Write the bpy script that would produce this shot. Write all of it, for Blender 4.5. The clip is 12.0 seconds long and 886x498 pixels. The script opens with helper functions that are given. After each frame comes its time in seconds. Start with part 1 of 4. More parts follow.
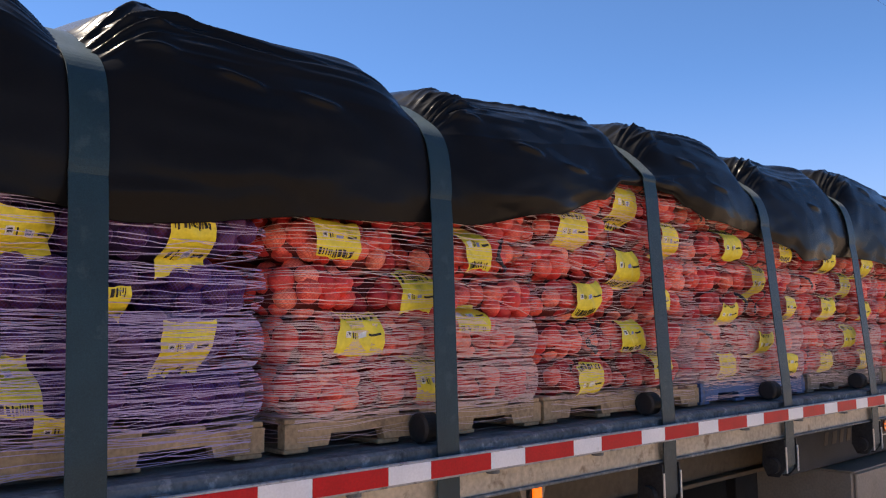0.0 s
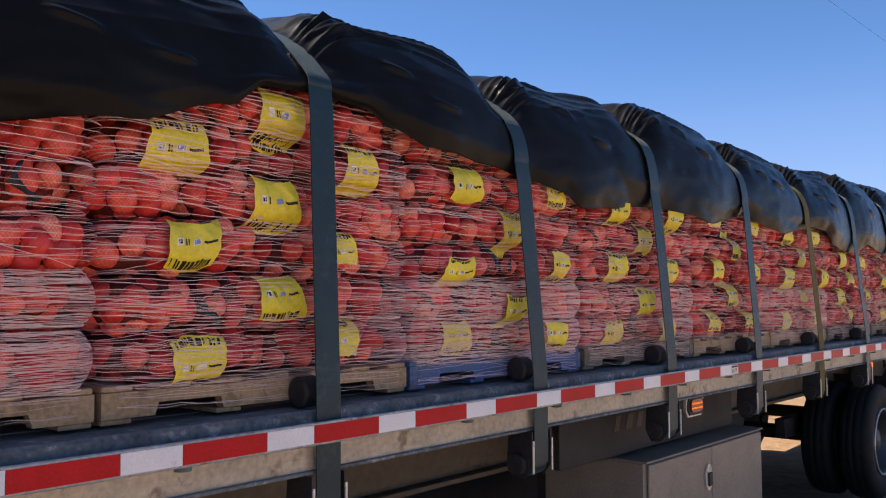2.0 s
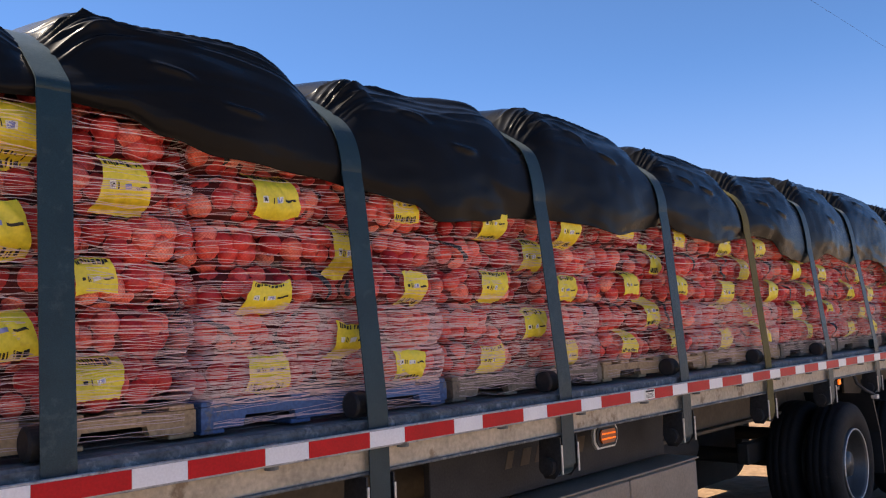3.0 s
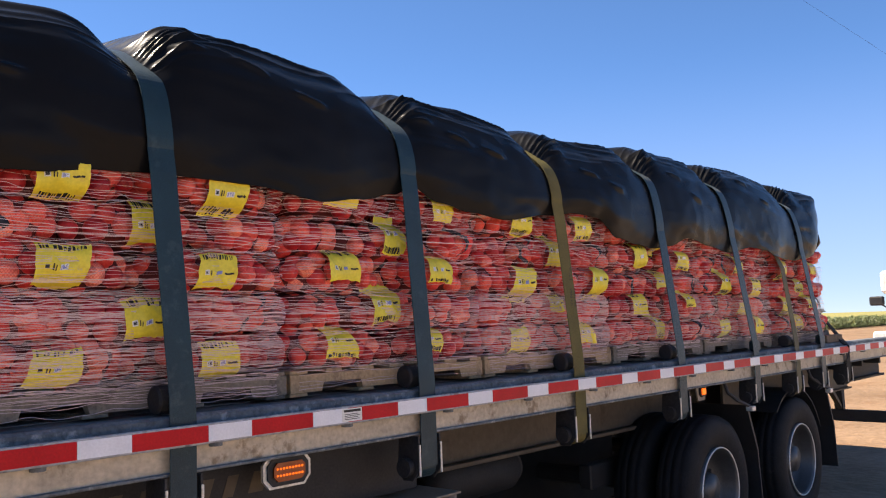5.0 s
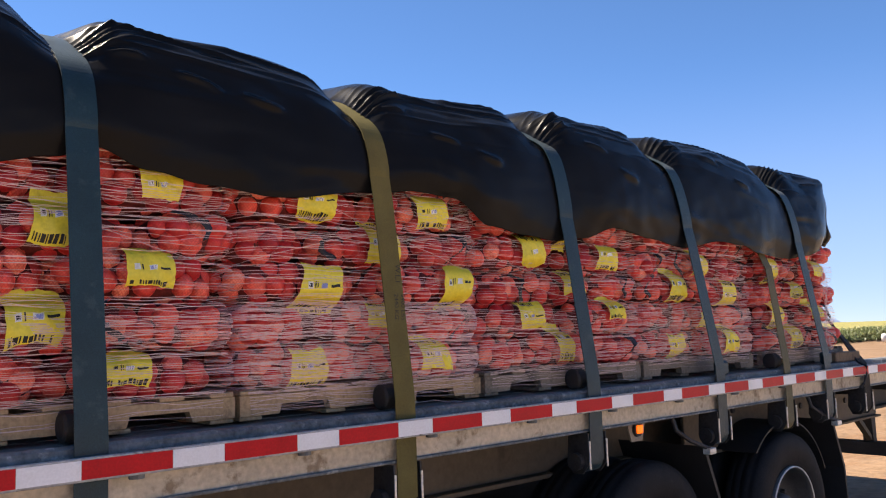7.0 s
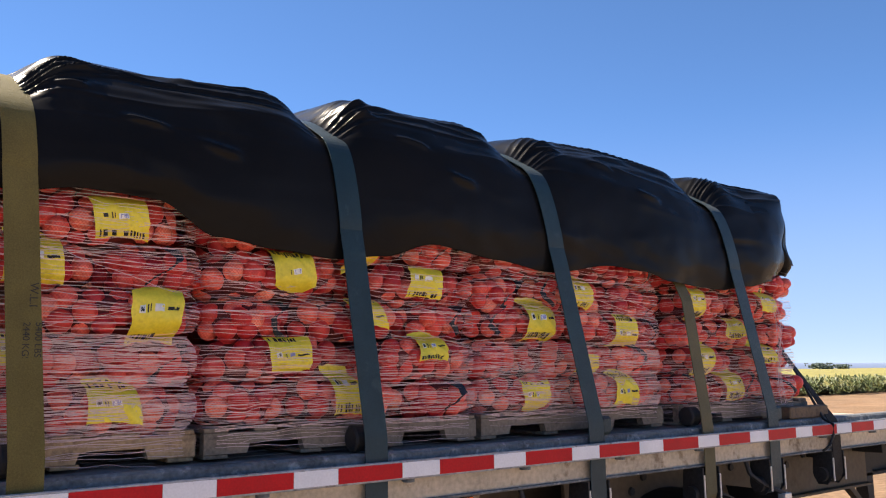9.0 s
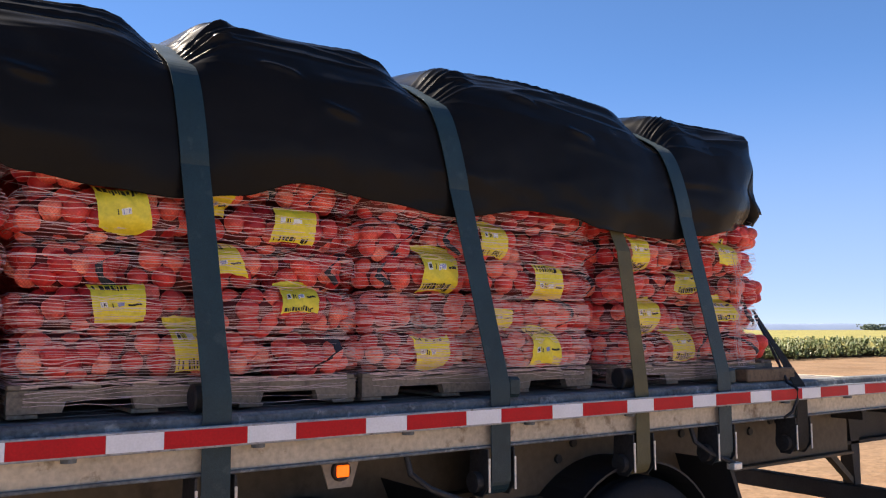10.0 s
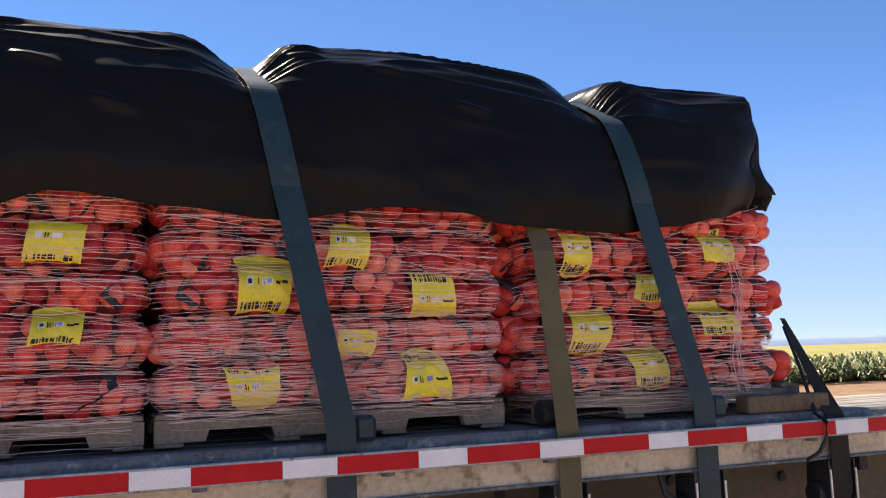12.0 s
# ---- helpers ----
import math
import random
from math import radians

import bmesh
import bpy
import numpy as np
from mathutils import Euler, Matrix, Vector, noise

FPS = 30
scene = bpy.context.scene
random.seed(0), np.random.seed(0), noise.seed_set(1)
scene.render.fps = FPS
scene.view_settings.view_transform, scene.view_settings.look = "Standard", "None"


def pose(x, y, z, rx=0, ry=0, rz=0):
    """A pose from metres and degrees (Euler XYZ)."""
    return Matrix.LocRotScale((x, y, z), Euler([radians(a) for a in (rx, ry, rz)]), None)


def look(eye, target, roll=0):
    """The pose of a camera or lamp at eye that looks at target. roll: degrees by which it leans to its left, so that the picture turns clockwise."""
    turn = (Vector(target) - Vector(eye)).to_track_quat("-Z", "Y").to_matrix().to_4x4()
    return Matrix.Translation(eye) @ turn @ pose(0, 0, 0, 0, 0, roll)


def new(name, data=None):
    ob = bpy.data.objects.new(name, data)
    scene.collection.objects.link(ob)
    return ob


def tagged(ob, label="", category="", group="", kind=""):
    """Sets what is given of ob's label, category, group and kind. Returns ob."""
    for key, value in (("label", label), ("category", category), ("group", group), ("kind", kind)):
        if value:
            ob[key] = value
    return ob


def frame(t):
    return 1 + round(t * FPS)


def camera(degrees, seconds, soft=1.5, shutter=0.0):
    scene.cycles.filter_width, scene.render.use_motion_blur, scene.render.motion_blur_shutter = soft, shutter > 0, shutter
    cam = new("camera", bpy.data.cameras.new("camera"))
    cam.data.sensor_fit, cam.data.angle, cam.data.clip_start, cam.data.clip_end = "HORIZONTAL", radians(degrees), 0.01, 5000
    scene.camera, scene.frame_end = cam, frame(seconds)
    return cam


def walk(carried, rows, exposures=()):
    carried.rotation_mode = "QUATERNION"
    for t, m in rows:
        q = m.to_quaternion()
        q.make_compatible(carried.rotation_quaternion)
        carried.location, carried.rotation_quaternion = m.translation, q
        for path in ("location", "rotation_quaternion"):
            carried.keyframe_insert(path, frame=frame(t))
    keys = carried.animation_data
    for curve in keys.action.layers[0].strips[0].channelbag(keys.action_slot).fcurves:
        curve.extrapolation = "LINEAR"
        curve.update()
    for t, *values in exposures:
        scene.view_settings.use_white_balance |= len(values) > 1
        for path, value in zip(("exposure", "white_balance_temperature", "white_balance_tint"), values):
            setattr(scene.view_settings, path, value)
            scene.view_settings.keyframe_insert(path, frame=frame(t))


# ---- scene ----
cam = camera(54.9, 12.0, soft=1.15)
PATH = [
    (0, (-2.17, -2.04, 1.797), (-0.795, -0.602, 2.001), -0.5),
    (0.5, (-1.841, -2.032, 1.794), (-0.46, -0.592, 1.937), -0.1),
    (1, (-1.46, -2.005, 1.803), (0.015, -0.66, 1.925), -0.1),
    (1.5, (-1.061, -2.066, 1.805), (0.431, -0.74, 1.92), 0.1),
    (2, (-0.648, -2.055, 1.789), (0.853, -0.739, 1.907), -0.1),
    (2.5, (-0.272, -2.163, 1.775), (1.257, -0.884, 1.945), -1.0),
    (2.7, (-0.104, -2.239, 1.77), (1.404, -0.937, 1.952), -1.6),
    (4.3, (1.38, -2.577, 1.713), (2.758, -1.14, 1.899), -1.95),
    (4.5, (1.555, -2.525, 1.711), (2.981, -1.133, 1.886), -1.82),
    (5, (2.008, -2.61, 1.715), (3.484, -1.272, 1.894), -1.9),
    (5.5, (2.482, -2.621, 1.728), (3.908, -1.229, 1.905), -1.5),
    (6, (2.945, -2.538, 1.768), (4.379, -1.153, 1.939), -1.3),
    (6.5, (3.407, -2.583, 1.751), (4.82, -1.181, 1.938), -1.7),
    (6.7, (3.568, -2.569, 1.741), (4.963, -1.148, 1.932), -1.8),
    (8.3, (4.868, -2.593, 1.722), (6.076, -1.017, 1.964), -1.1),
    (8.5, (5.009, -2.609, 1.754), (6.248, -1.061, 2.012), -0.8),
    (9, (5.421, -2.715, 1.734), (6.632, -1.149, 2.022), -0.7),
    (9.5, (5.828, -2.72, 1.721), (6.992, -1.109, 1.946), -0.9),
    (10, (6.197, -2.781, 1.721), (7.328, -1.143, 1.911), -0.1),
    (10.5, (6.6, -2.859, 1.734), (7.566, -1.117, 1.909), -0.6),
    (11, (6.955, -2.783, 1.747), (7.924, -1.044, 1.939), -1.1),
    (11.5, (7.34, -2.859, 1.736), (8.228, -1.084, 1.981), -1.8),
    (12, (7.717, -2.766, 1.713), (8.439, -0.918, 1.963), -1.8),
]
walk(cam, [(t, look(eye, target, roll)) for t, eye, target, roll in PATH], exposures=[(0, 1.22, 7500, 13), (1.5, 1.13, 7500, 13), (4.5, 1.27, 7500, 13), (8.5, 1.24, 7500, 13), (10, 1.18, 7500, 13), (11.5, 1.24, 7500, 13), (12, 1.21, 7500, 13)])

# ---- world, sun, exposure ----
SUN_UP, SUN_TURN = 56.0, -25.0
world = bpy.data.worlds.new("sky")
scene.world = world
world.use_nodes = True
wn = world.node_tree
sky = wn.nodes.new("ShaderNodeTexSky")
sky.sky_type, sky.sun_disc = "NISHITA", False
sky.sun_elevation, sky.sun_rotation = radians(SUN_UP), radians(SUN_TURN)
sky.air_density, sky.dust_density, sky.ozone_density = 1.1, 0.0, 3.0
sky.altitude = 8000
wn.nodes["Background"].inputs["Strength"].default_value = 0.138
deep = wn.nodes.new("ShaderNodeHueSaturation")
deep.inputs["Saturation"].default_value = 1.15
wn.links.new(sky.outputs["Color"], deep.inputs["Color"])
sky_at, sky_parts, haze_fall, haze = wn.nodes.new("ShaderNodeTexCoord"), wn.nodes.new("ShaderNodeSeparateXYZ"), wn.nodes.new("ShaderNodeMapRange"), wn.nodes.new("ShaderNodeMix")
haze.data_type = "RGBA"
haze_fall.interpolation_type = "SMOOTHSTEP"
haze_fall.inputs["From Min"].default_value, haze_fall.inputs["From Max"].default_value = -0.02, 0.30
haze_fall.inputs["To Min"].default_value, haze_fall.inputs["To Max"].default_value = 0.75, 0.0
wn.links.new(sky_at.outputs["Generated"], sky_parts.inputs["Vector"])
wn.links.new(sky_parts.outputs["Z"], haze_fall.inputs["Value"])
wn.links.new(haze_fall.outputs["Result"], haze.inputs["Factor"])
wn.links.new(deep.outputs["Color"], haze.inputs[6])
haze.inputs[7].default_value = (1.30, 1.58, 2.35, 1)
wn.links.new(haze.outputs[2], wn.nodes["Background"].inputs["Color"])
sun = new("sun", bpy.data.lights.new("sun", "SUN"))
sun.data.energy, sun.data.angle, sun.data.color = 4.8, radians(0.53), (1.0, 0.95, 0.87)
to_sun = Vector((math.sin(radians(SUN_TURN)) * math.cos(radians(SUN_UP)), math.cos(radians(SUN_TURN)) * math.cos(radians(SUN_UP)), math.sin(radians(SUN_UP))))
sun.matrix_world = look(to_sun * 50, (0, 0, 0))


# ---- materials ----
def material(name, colour, rough=0.6, metal=0.0, spread=0.15, scale=6.0, bump=0.2, fine=90.0, second=None, amount=0.35, island=0.0, spec=0.5, bump_scale=None):
    """A surface with two scales of variation, an optional second colour in patches, and fine relief."""
    m = bpy.data.materials.new(name)
    m.use_nodes = True
    n, l = m.node_tree.nodes, m.node_tree.links
    p = n["Principled BSDF"]
    p.inputs["Roughness"].default_value, p.inputs["Metallic"].default_value = rough, metal
    p.inputs["Specular IOR Level"].default_value = spec
    co = n.new("ShaderNodeTexCoord")
    big, small = n.new("ShaderNodeTexNoise"), n.new("ShaderNodeTexNoise")
    big.inputs["Scale"].default_value, small.inputs["Scale"].default_value = scale, fine
    big.inputs["Detail"].default_value, small.inputs["Detail"].default_value = 5, 3
    l.new(co.outputs["Object"], big.inputs["Vector"])
    l.new(co.outputs["Object"], small.inputs["Vector"])
    add = n.new("ShaderNodeMath")
    add.operation = "ADD"
    l.new(big.outputs["Fac"], add.inputs[0])
    l.new(small.outputs["Fac"], add.inputs[1])
    value = n.new("ShaderNodeMapRange")
    value.inputs["From Min"].default_value, value.inputs["From Max"].default_value = 0.6, 1.4
    value.inputs["To Min"].default_value, value.inputs["To Max"].default_value = 1 - spread * 1.6, 1 + spread * 1.6
    l.new(add.outputs[0], value.inputs["Value"])
    hsv = n.new("ShaderNodeHueSaturation")
    l.new(value.outputs["Result"], hsv.inputs["Value"])
    hsv.inputs["Color"].default_value = (*colour, 1)
    if second:
        mix = n.new("ShaderNodeMix")
        mix.data_type = "RGBA"
        ramp = n.new("ShaderNodeMapRange")
        patch = n.new("ShaderNodeTexNoise")
        patch.inputs["Scale"].default_value, patch.inputs["Detail"].default_value, patch.inputs["Roughness"].default_value = scale * 1.7, 8, 0.65
        l.new(co.outputs["Object"], patch.inputs["Vector"])
        ramp.inputs["From Min"].default_value, ramp.inputs["From Max"].default_value = 0.72 - amount * 0.5, 0.80 - amount * 0.5
        l.new(patch.outputs["Fac"], ramp.inputs["Value"])
        l.new(ramp.outputs["Result"], mix.inputs["Factor"])
        mix.inputs[6].default_value, mix.inputs[7].default_value = (*colour, 1), (*second, 1)
        l.new(mix.outputs[2], hsv.inputs["Color"])
    if island:
        geo = n.new("ShaderNodeNewGeometry")
        info = n.new("ShaderNodeObjectInfo")
        both = n.new("ShaderNodeMath")
        both.operation = "ADD"
        l.new(geo.outputs["Random Per Island"], both.inputs[0])
        l.new(info.outputs["Random"], both.inputs[1])
        wrap = n.new("ShaderNodeMath")
        wrap.operation = "FRACT"
        l.new(both.outputs[0], wrap.inputs[0])
        hue = n.new("ShaderNodeMapRange")
        hue.inputs["To Min"].default_value, hue.inputs["To Max"].default_value = 0.5 - island * 0.06, 0.5 + island * 0.06
        l.new(wrap.outputs[0], hue.inputs["Value"])
        l.new(hue.outputs["Result"], hsv.inputs["Hue"])
    l.new(hsv.outputs["Color"], p.inputs["Base Color"])
    if bump:
        b = n.new("ShaderNodeBump")
        b.inputs["Strength"].default_value, b.inputs["Distance"].default_value = bump, 0.004
        if bump_scale:
            own = n.new("ShaderNodeTexNoise")
            own.inputs["Scale"].default_value, own.inputs["Detail"].default_value = bump_scale, 6
            l.new(co.outputs["Object"], own.inputs["Vector"])
            l.new(own.outputs["Fac"], b.inputs["Height"])
        else:
            l.new(add.outputs[0], b.inputs["Height"])
        l.new(b.outputs["Normal"], p.inputs["Normal"])
    return m


def net_material(name, tones, net, cover=0.55):
    """Onion skins under a woven net: the skins differ from onion to onion, fine crossing threads lie over them."""
    m = material(name, tones[1], rough=0.34, spec=0.3, spread=0.22, scale=26, fine=80, bump=0.12)
    n, l = m.node_tree.nodes, m.node_tree.links
    p = n["Principled BSDF"]
    hsv = p.inputs["Base Color"].links[0].from_node
    p.inputs["Sheen Weight"].default_value, p.inputs["Sheen Roughness"].default_value = 0.75, 0.45
    p.inputs["Sheen Tint"].default_value = (*net, 1)
    geo, info, both, wrap, ramp = n.new("ShaderNodeNewGeometry"), n.new("ShaderNodeObjectInfo"), n.new("ShaderNodeMath"), n.new("ShaderNodeMath"), n.new("ShaderNodeValToRGB")
    both.operation, wrap.operation = "ADD", "FRACT"
    l.new(geo.outputs["Random Per Island"], both.inputs[0])
    l.new(info.outputs["Random"], both.inputs[1])
    l.new(both.outputs[0], wrap.inputs[0])
    for i, tone in enumerate(tones):
        at = i / (len(tones) - 1)
        stop = ramp.color_ramp.elements[0] if i == 0 else ramp.color_ramp.elements[-1] if i == len(tones) - 1 else ramp.color_ramp.elements.new(at)
        stop.color = (*tone, 1)
    l.new(wrap.outputs[0], ramp.inputs["Fac"])
    l.new(ramp.outputs["Color"], hsv.inputs["Color"])
    co = n.new("ShaderNodeTexCoord")
    waves = []
    for turn in (40, -40):
        place = n.new("ShaderNodeMapping")
        place.inputs["Rotation"].default_value = (0, radians(turn), 0)
        wave = n.new("ShaderNodeTexWave")
        wave.inputs["Scale"].default_value, wave.inputs["Distortion"].default_value, wave.inputs["Detail"].default_value = 38, 2.5, 1
        l.new(co.outputs["Object"], place.inputs["Vector"])
        l.new(place.outputs["Vector"], wave.inputs["Vector"])
        waves.append(wave)
    most = n.new("ShaderNodeMath")
    most.operation = "MAXIMUM"
    l.new(waves[0].outputs["Fac"], most.inputs[0])
    l.new(waves[1].outputs["Fac"], most.inputs[1])
    cut = n.new("ShaderNodeMapRange")
    cut.inputs["From Min"].default_value, cut.inputs["From Max"].default_value, cut.inputs["To Max"].default_value = 0.74, 0.98, cover
    l.new(most.outputs[0], cut.inputs["Value"])
    mix = n.new("ShaderNodeMix")
    mix.data_type = "RGBA"
    l.new(cut.outputs["Result"], mix.inputs["Factor"])
    l.new(hsv.outputs["Color"], mix.inputs[6])
    mix.inputs[7].default_value = (*net, 1)
    l.new(mix.outputs[2], p.inputs["Base Color"])
    return m


M_ONION = net_material("netted_onion", [(0.42, 0.023, 0.026), (0.71, 0.068, 0.053), (0.85, 0.145, 0.098), (0.95, 0.31, 0.20)], (0.60, 0.030, 0.042))
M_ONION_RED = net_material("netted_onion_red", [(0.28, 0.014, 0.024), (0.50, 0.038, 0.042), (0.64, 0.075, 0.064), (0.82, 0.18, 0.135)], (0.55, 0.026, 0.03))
M_PURPLE = net_material("netted_onion_purple", [(0.05, 0.012, 0.045), (0.09, 0.02, 0.06), (0.12, 0.03, 0.10)], (0.09, 0.045, 0.24), 0.75)
# Net red darkened: the shade between onions is put into this colour.
M_SACK_SHADE = material("sack_shade", (0.13, 0.014, 0.013), rough=0.8, spread=0.3, fine=140, scale=20)
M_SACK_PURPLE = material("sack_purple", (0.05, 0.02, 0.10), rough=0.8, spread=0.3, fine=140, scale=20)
M_LABEL = material("yellow_label", (0.80, 0.655, 0.05), rough=0.45, spread=0.10, scale=9, bump=0.5, bump_scale=25, second=(0.70, 0.53, 0.06), amount=0.2)
M_INK = material("label_ink", (0.015, 0.014, 0.012), rough=0.6, bump=0)
M_LABEL_BLUE = material("label_blue_print", (0.22, 0.25, 0.5), rough=0.5, bump=0)
M_LABEL_WHITE = material("label_white_print", (0.75, 0.74, 0.68), rough=0.5, bump=0)
M_BAND = material("dark_mesh_band", (0.018, 0.02, 0.03), rough=0.6, spread=0.4, fine=200)
M_STRAND_LILAC = material("lilac_net_wrap", (0.56, 0.47, 0.78), rough=0.35, spread=0.1, bump=0)
M_STRAND_LILAC.node_tree.nodes["Principled BSDF"].inputs["Alpha"].default_value = 0.68
M_STRAND = material("net_wrap", (0.90, 0.70, 0.72), rough=0.35, spread=0.1, bump=0)
M_STRAND.node_tree.nodes["Principled BSDF"].inputs["Alpha"].default_value = 0.58
M_TARP = material("tarp", (0.0088, 0.0086, 0.0088), rough=0.23, spread=0.25, scale=2.2, fine=420, bump=0.5, bump_scale=11, second=(0.0115, 0.011, 0.0105), amount=0.25, spec=0.5)
M_TARP.node_tree.nodes["Principled BSDF"].inputs["IOR"].default_value = 1.15
M_TARP.node_tree.nodes["Principled BSDF"].inputs["Coat Weight"].default_value = 0.12
M_TARP.node_tree.nodes["Principled BSDF"].inputs["Coat Roughness"].default_value = 0.42
M_TARP.node_tree.nodes["Principled BSDF"].inputs["Coat IOR"].default_value = 1.28
M_TARP.node_tree.nodes["Principled BSDF"].inputs["Specular Tint"].default_value = (1.0, 0.95, 0.90, 1)
tn, tl = M_TARP.node_tree.nodes, M_TARP.node_tree.links
crease_at, crease_map, crease = tn.new("ShaderNodeTexCoord"), tn.new("ShaderNodeMapping"), tn.new("ShaderNodeTexNoise")
crease.noise_type = "RIDGED_MULTIFRACTAL"
crease_map.inputs["Scale"].default_value, crease_map.inputs["Rotation"].default_value = (0.55, 2.0, 2.0), (0.0, 0.22, 0.1)
crease.inputs["Scale"].default_value, crease.inputs["Detail"].default_value, crease.inputs["Distortion"].default_value = 2.6, 3.5, 0.5
tl.new(crease_at.outputs["Object"], crease_map.inputs["Vector"])
tl.new(crease_map.outputs["Vector"], crease.inputs["Vector"])
tl.new(crease.outputs["Fac"], tn["Bump"].inputs["Height"])
tn["Bump"].inputs["Strength"].default_value, tn["Bump"].inputs["Distance"].default_value = 0.9, 0.045
M_STRAP = material("teal_strap", (0.011, 0.034, 0.044), spec=0.2, rough=0.6, spread=0.22, scale=7, fine=260, bump=0.4, second=(0.026, 0.050, 0.058), amount=0.3)
M_STRAP_OLIVE = material("olive_strap", (0.125, 0.102, 0.032), spec=0.2, rough=0.65, spread=0.22, scale=7, fine=260, bump=0.4)
M_STRAP_BROWN = material("brown_strap", (0.10, 0.085, 0.035), rough=0.65, spread=0.22, scale=7, fine=260, bump=0.4)
M_BLACK = material("black_rubber", (0.012, 0.012, 0.013), rough=0.6, spread=0.3, scale=9, bump=0.3)
M_STRAP_BLACK = material("black_strap", (0.030, 0.026, 0.021), spec=0.15, rough=0.75, spread=0.3, scale=9, fine=260, bump=0.4)
M_STEEL_BLUE = material("worn_blue_grey_steel", (0.145, 0.155, 0.160), spec=0.15, rough=0.6, metal=0.0, spread=0.35, scale=9, fine=60, bump=0.6, second=(0.30, 0.30, 0.29), amount=0.32)
M_RAIL = material("bare_rail_edge", (0.34, 0.35, 0.36), rough=0.5, metal=0.2, spread=0.25, scale=9, fine=60, bump=0.5, second=(0.16, 0.15, 0.15), amount=0.3)
M_CREAM = material("weathered_cream_rail", (0.50, 0.42, 0.31), rough=0.65, spread=0.22, scale=5, fine=45, bump=0.4, second=(0.26, 0.19, 0.12), amount=0.3)
M_RED = material("red_tape", (0.52, 0.006, 0.012), spec=0.2, rough=0.4, spread=0.14, scale=8, fine=120, bump=0.1, second=(0.33, 0.02, 0.02), amount=0.12)
M_WHITE = material("white_tape", (0.76, 0.77, 0.80), rough=0.3, spread=0.07, scale=8, fine=120, bump=0.1, second=(0.40, 0.39, 0.38), amount=0.12)
M_WINCH = material("dark_winch_steel", (0.035, 0.035, 0.037), rough=0.55, metal=0.4, spread=0.35, scale=12, bump=0.4)
M_EDGE = material("bare_steel_edge", (0.62, 0.60, 0.56), rough=0.45, metal=0.5, spread=0.25, scale=12)
M_FRAME = material("taupe_frame_paint", (0.105, 0.082, 0.057), rough=0.65, spread=0.16, scale=2, fine=30, bump=0.15, second=(0.075, 0.055, 0.038), amount=0.25, spec=0.25)
M_DARK = material("dark_undercarriage", (0.022, 0.02, 0.019), rough=0.7, spread=0.35, scale=6, bump=0.4)
M_TYRE = material("tyre_rubber", (0.011, 0.011, 0.012), spec=0.2, rough=0.7, spread=0.3, scale=10, bump=0.4, second=(0.03, 0.027, 0.025), amount=0.2)
M_RIM = material("aluminium_rim", (0.10, 0.098, 0.096), rough=0.45, metal=0.6, spread=0.15, scale=8, bump=0.1)
M_ALU = material("aluminium_box", (0.28, 0.23, 0.18), rough=0.55, metal=0.1, spread=0.15, scale=5, fine=70, bump=0.2)
M_WOOD = material("pallet_wood", (0.36, 0.245, 0.135), rough=0.75, spread=0.28, scale=5, fine=70, bump=0.5, second=(0.22, 0.145, 0.08), amount=0.35)
M_WOOD_GREY = material("grey_pallet_wood", (0.19, 0.155, 0.115), rough=0.8, spread=0.28, scale=5, fine=70, bump=0.5, second=(0.11, 0.09, 0.07), amount=0.35)
M_WOOD_BLUE = material("blue_pallet_paint", (0.05, 0.11, 0.25), rough=0.7, spread=0.28, scale=5, fine=70, bump=0.5, second=(0.14, 0.14, 0.15), amount=0.3)
M_TIMBER = material("dark_timber", (0.13, 0.09, 0.055), rough=0.8, spread=0.28, scale=6, fine=60, bump=0.5, second=(0.08, 0.055, 0.035), amount=0.35)
M_DECK = material("weathered_deck_plank", (0.25, 0.225, 0.20), spec=0.2, rough=0.75, spread=0.25, scale=3, fine=50, bump=0.5)
M_DIRT = material("sandy_dirt", (0.235, 0.15, 0.09), rough=0.95, spread=0.22, scale=0.35, fine=9, bump=0.8, second=(0.21, 0.125, 0.07), amount=0.4, spec=0.2)
M_DIRT.node_tree.nodes["Bump"].inputs["Distance"].default_value = 0.05
M_CORN = material("corn_leaf", (0.12, 0.145, 0.045), rough=0.5, spread=0.3, scale=2, fine=20, bump=0.0, island=0.5)
M_CORN_TOP = material("corn_tassel_canopy", (0.27, 0.235, 0.06), rough=0.8, spread=0.35, scale=0.25, fine=3, bump=0.6, second=(0.13, 0.15, 0.03), amount=0.35)
# The blue is air haze put into the hill's own colour.
M_HILL = material("hazy_hill", (0.20, 0.26, 0.38), rough=1.0, spread=0.05, scale=0.002, fine=0.01, bump=0, spec=0.0)
# Leaf green lightened and greyed: distance haze is put into the colour.
M_TREE = material("hazed_tree", (0.10, 0.135, 0.115), rough=0.8, spread=0.3, scale=0.5, fine=3, bump=0)
M_AMBER = material("amber_lens", (0.80, 0.13, 0.005), rough=0.25, spread=0.1, bump=0.1)
M_AMBER.node_tree.nodes["Principled BSDF"].inputs["Emission Color"].default_value = (1.0, 0.15, 0.01, 1)
M_AMBER.node_tree.nodes["Principled BSDF"].inputs["Emission Strength"].default_value = 0.6
M_LENS = material("dark_amber_lens", (0.28, 0.05, 0.006), rough=0.25, spread=0.1, bump=0.1)
M_STICKER = material("white_sticker", (0.74, 0.73, 0.68), rough=0.5, spread=0.05, bump=0)
M_PIPE = material("white_pipe", (0.78, 0.76, 0.70), rough=0.5, spread=0.08, bump=0)


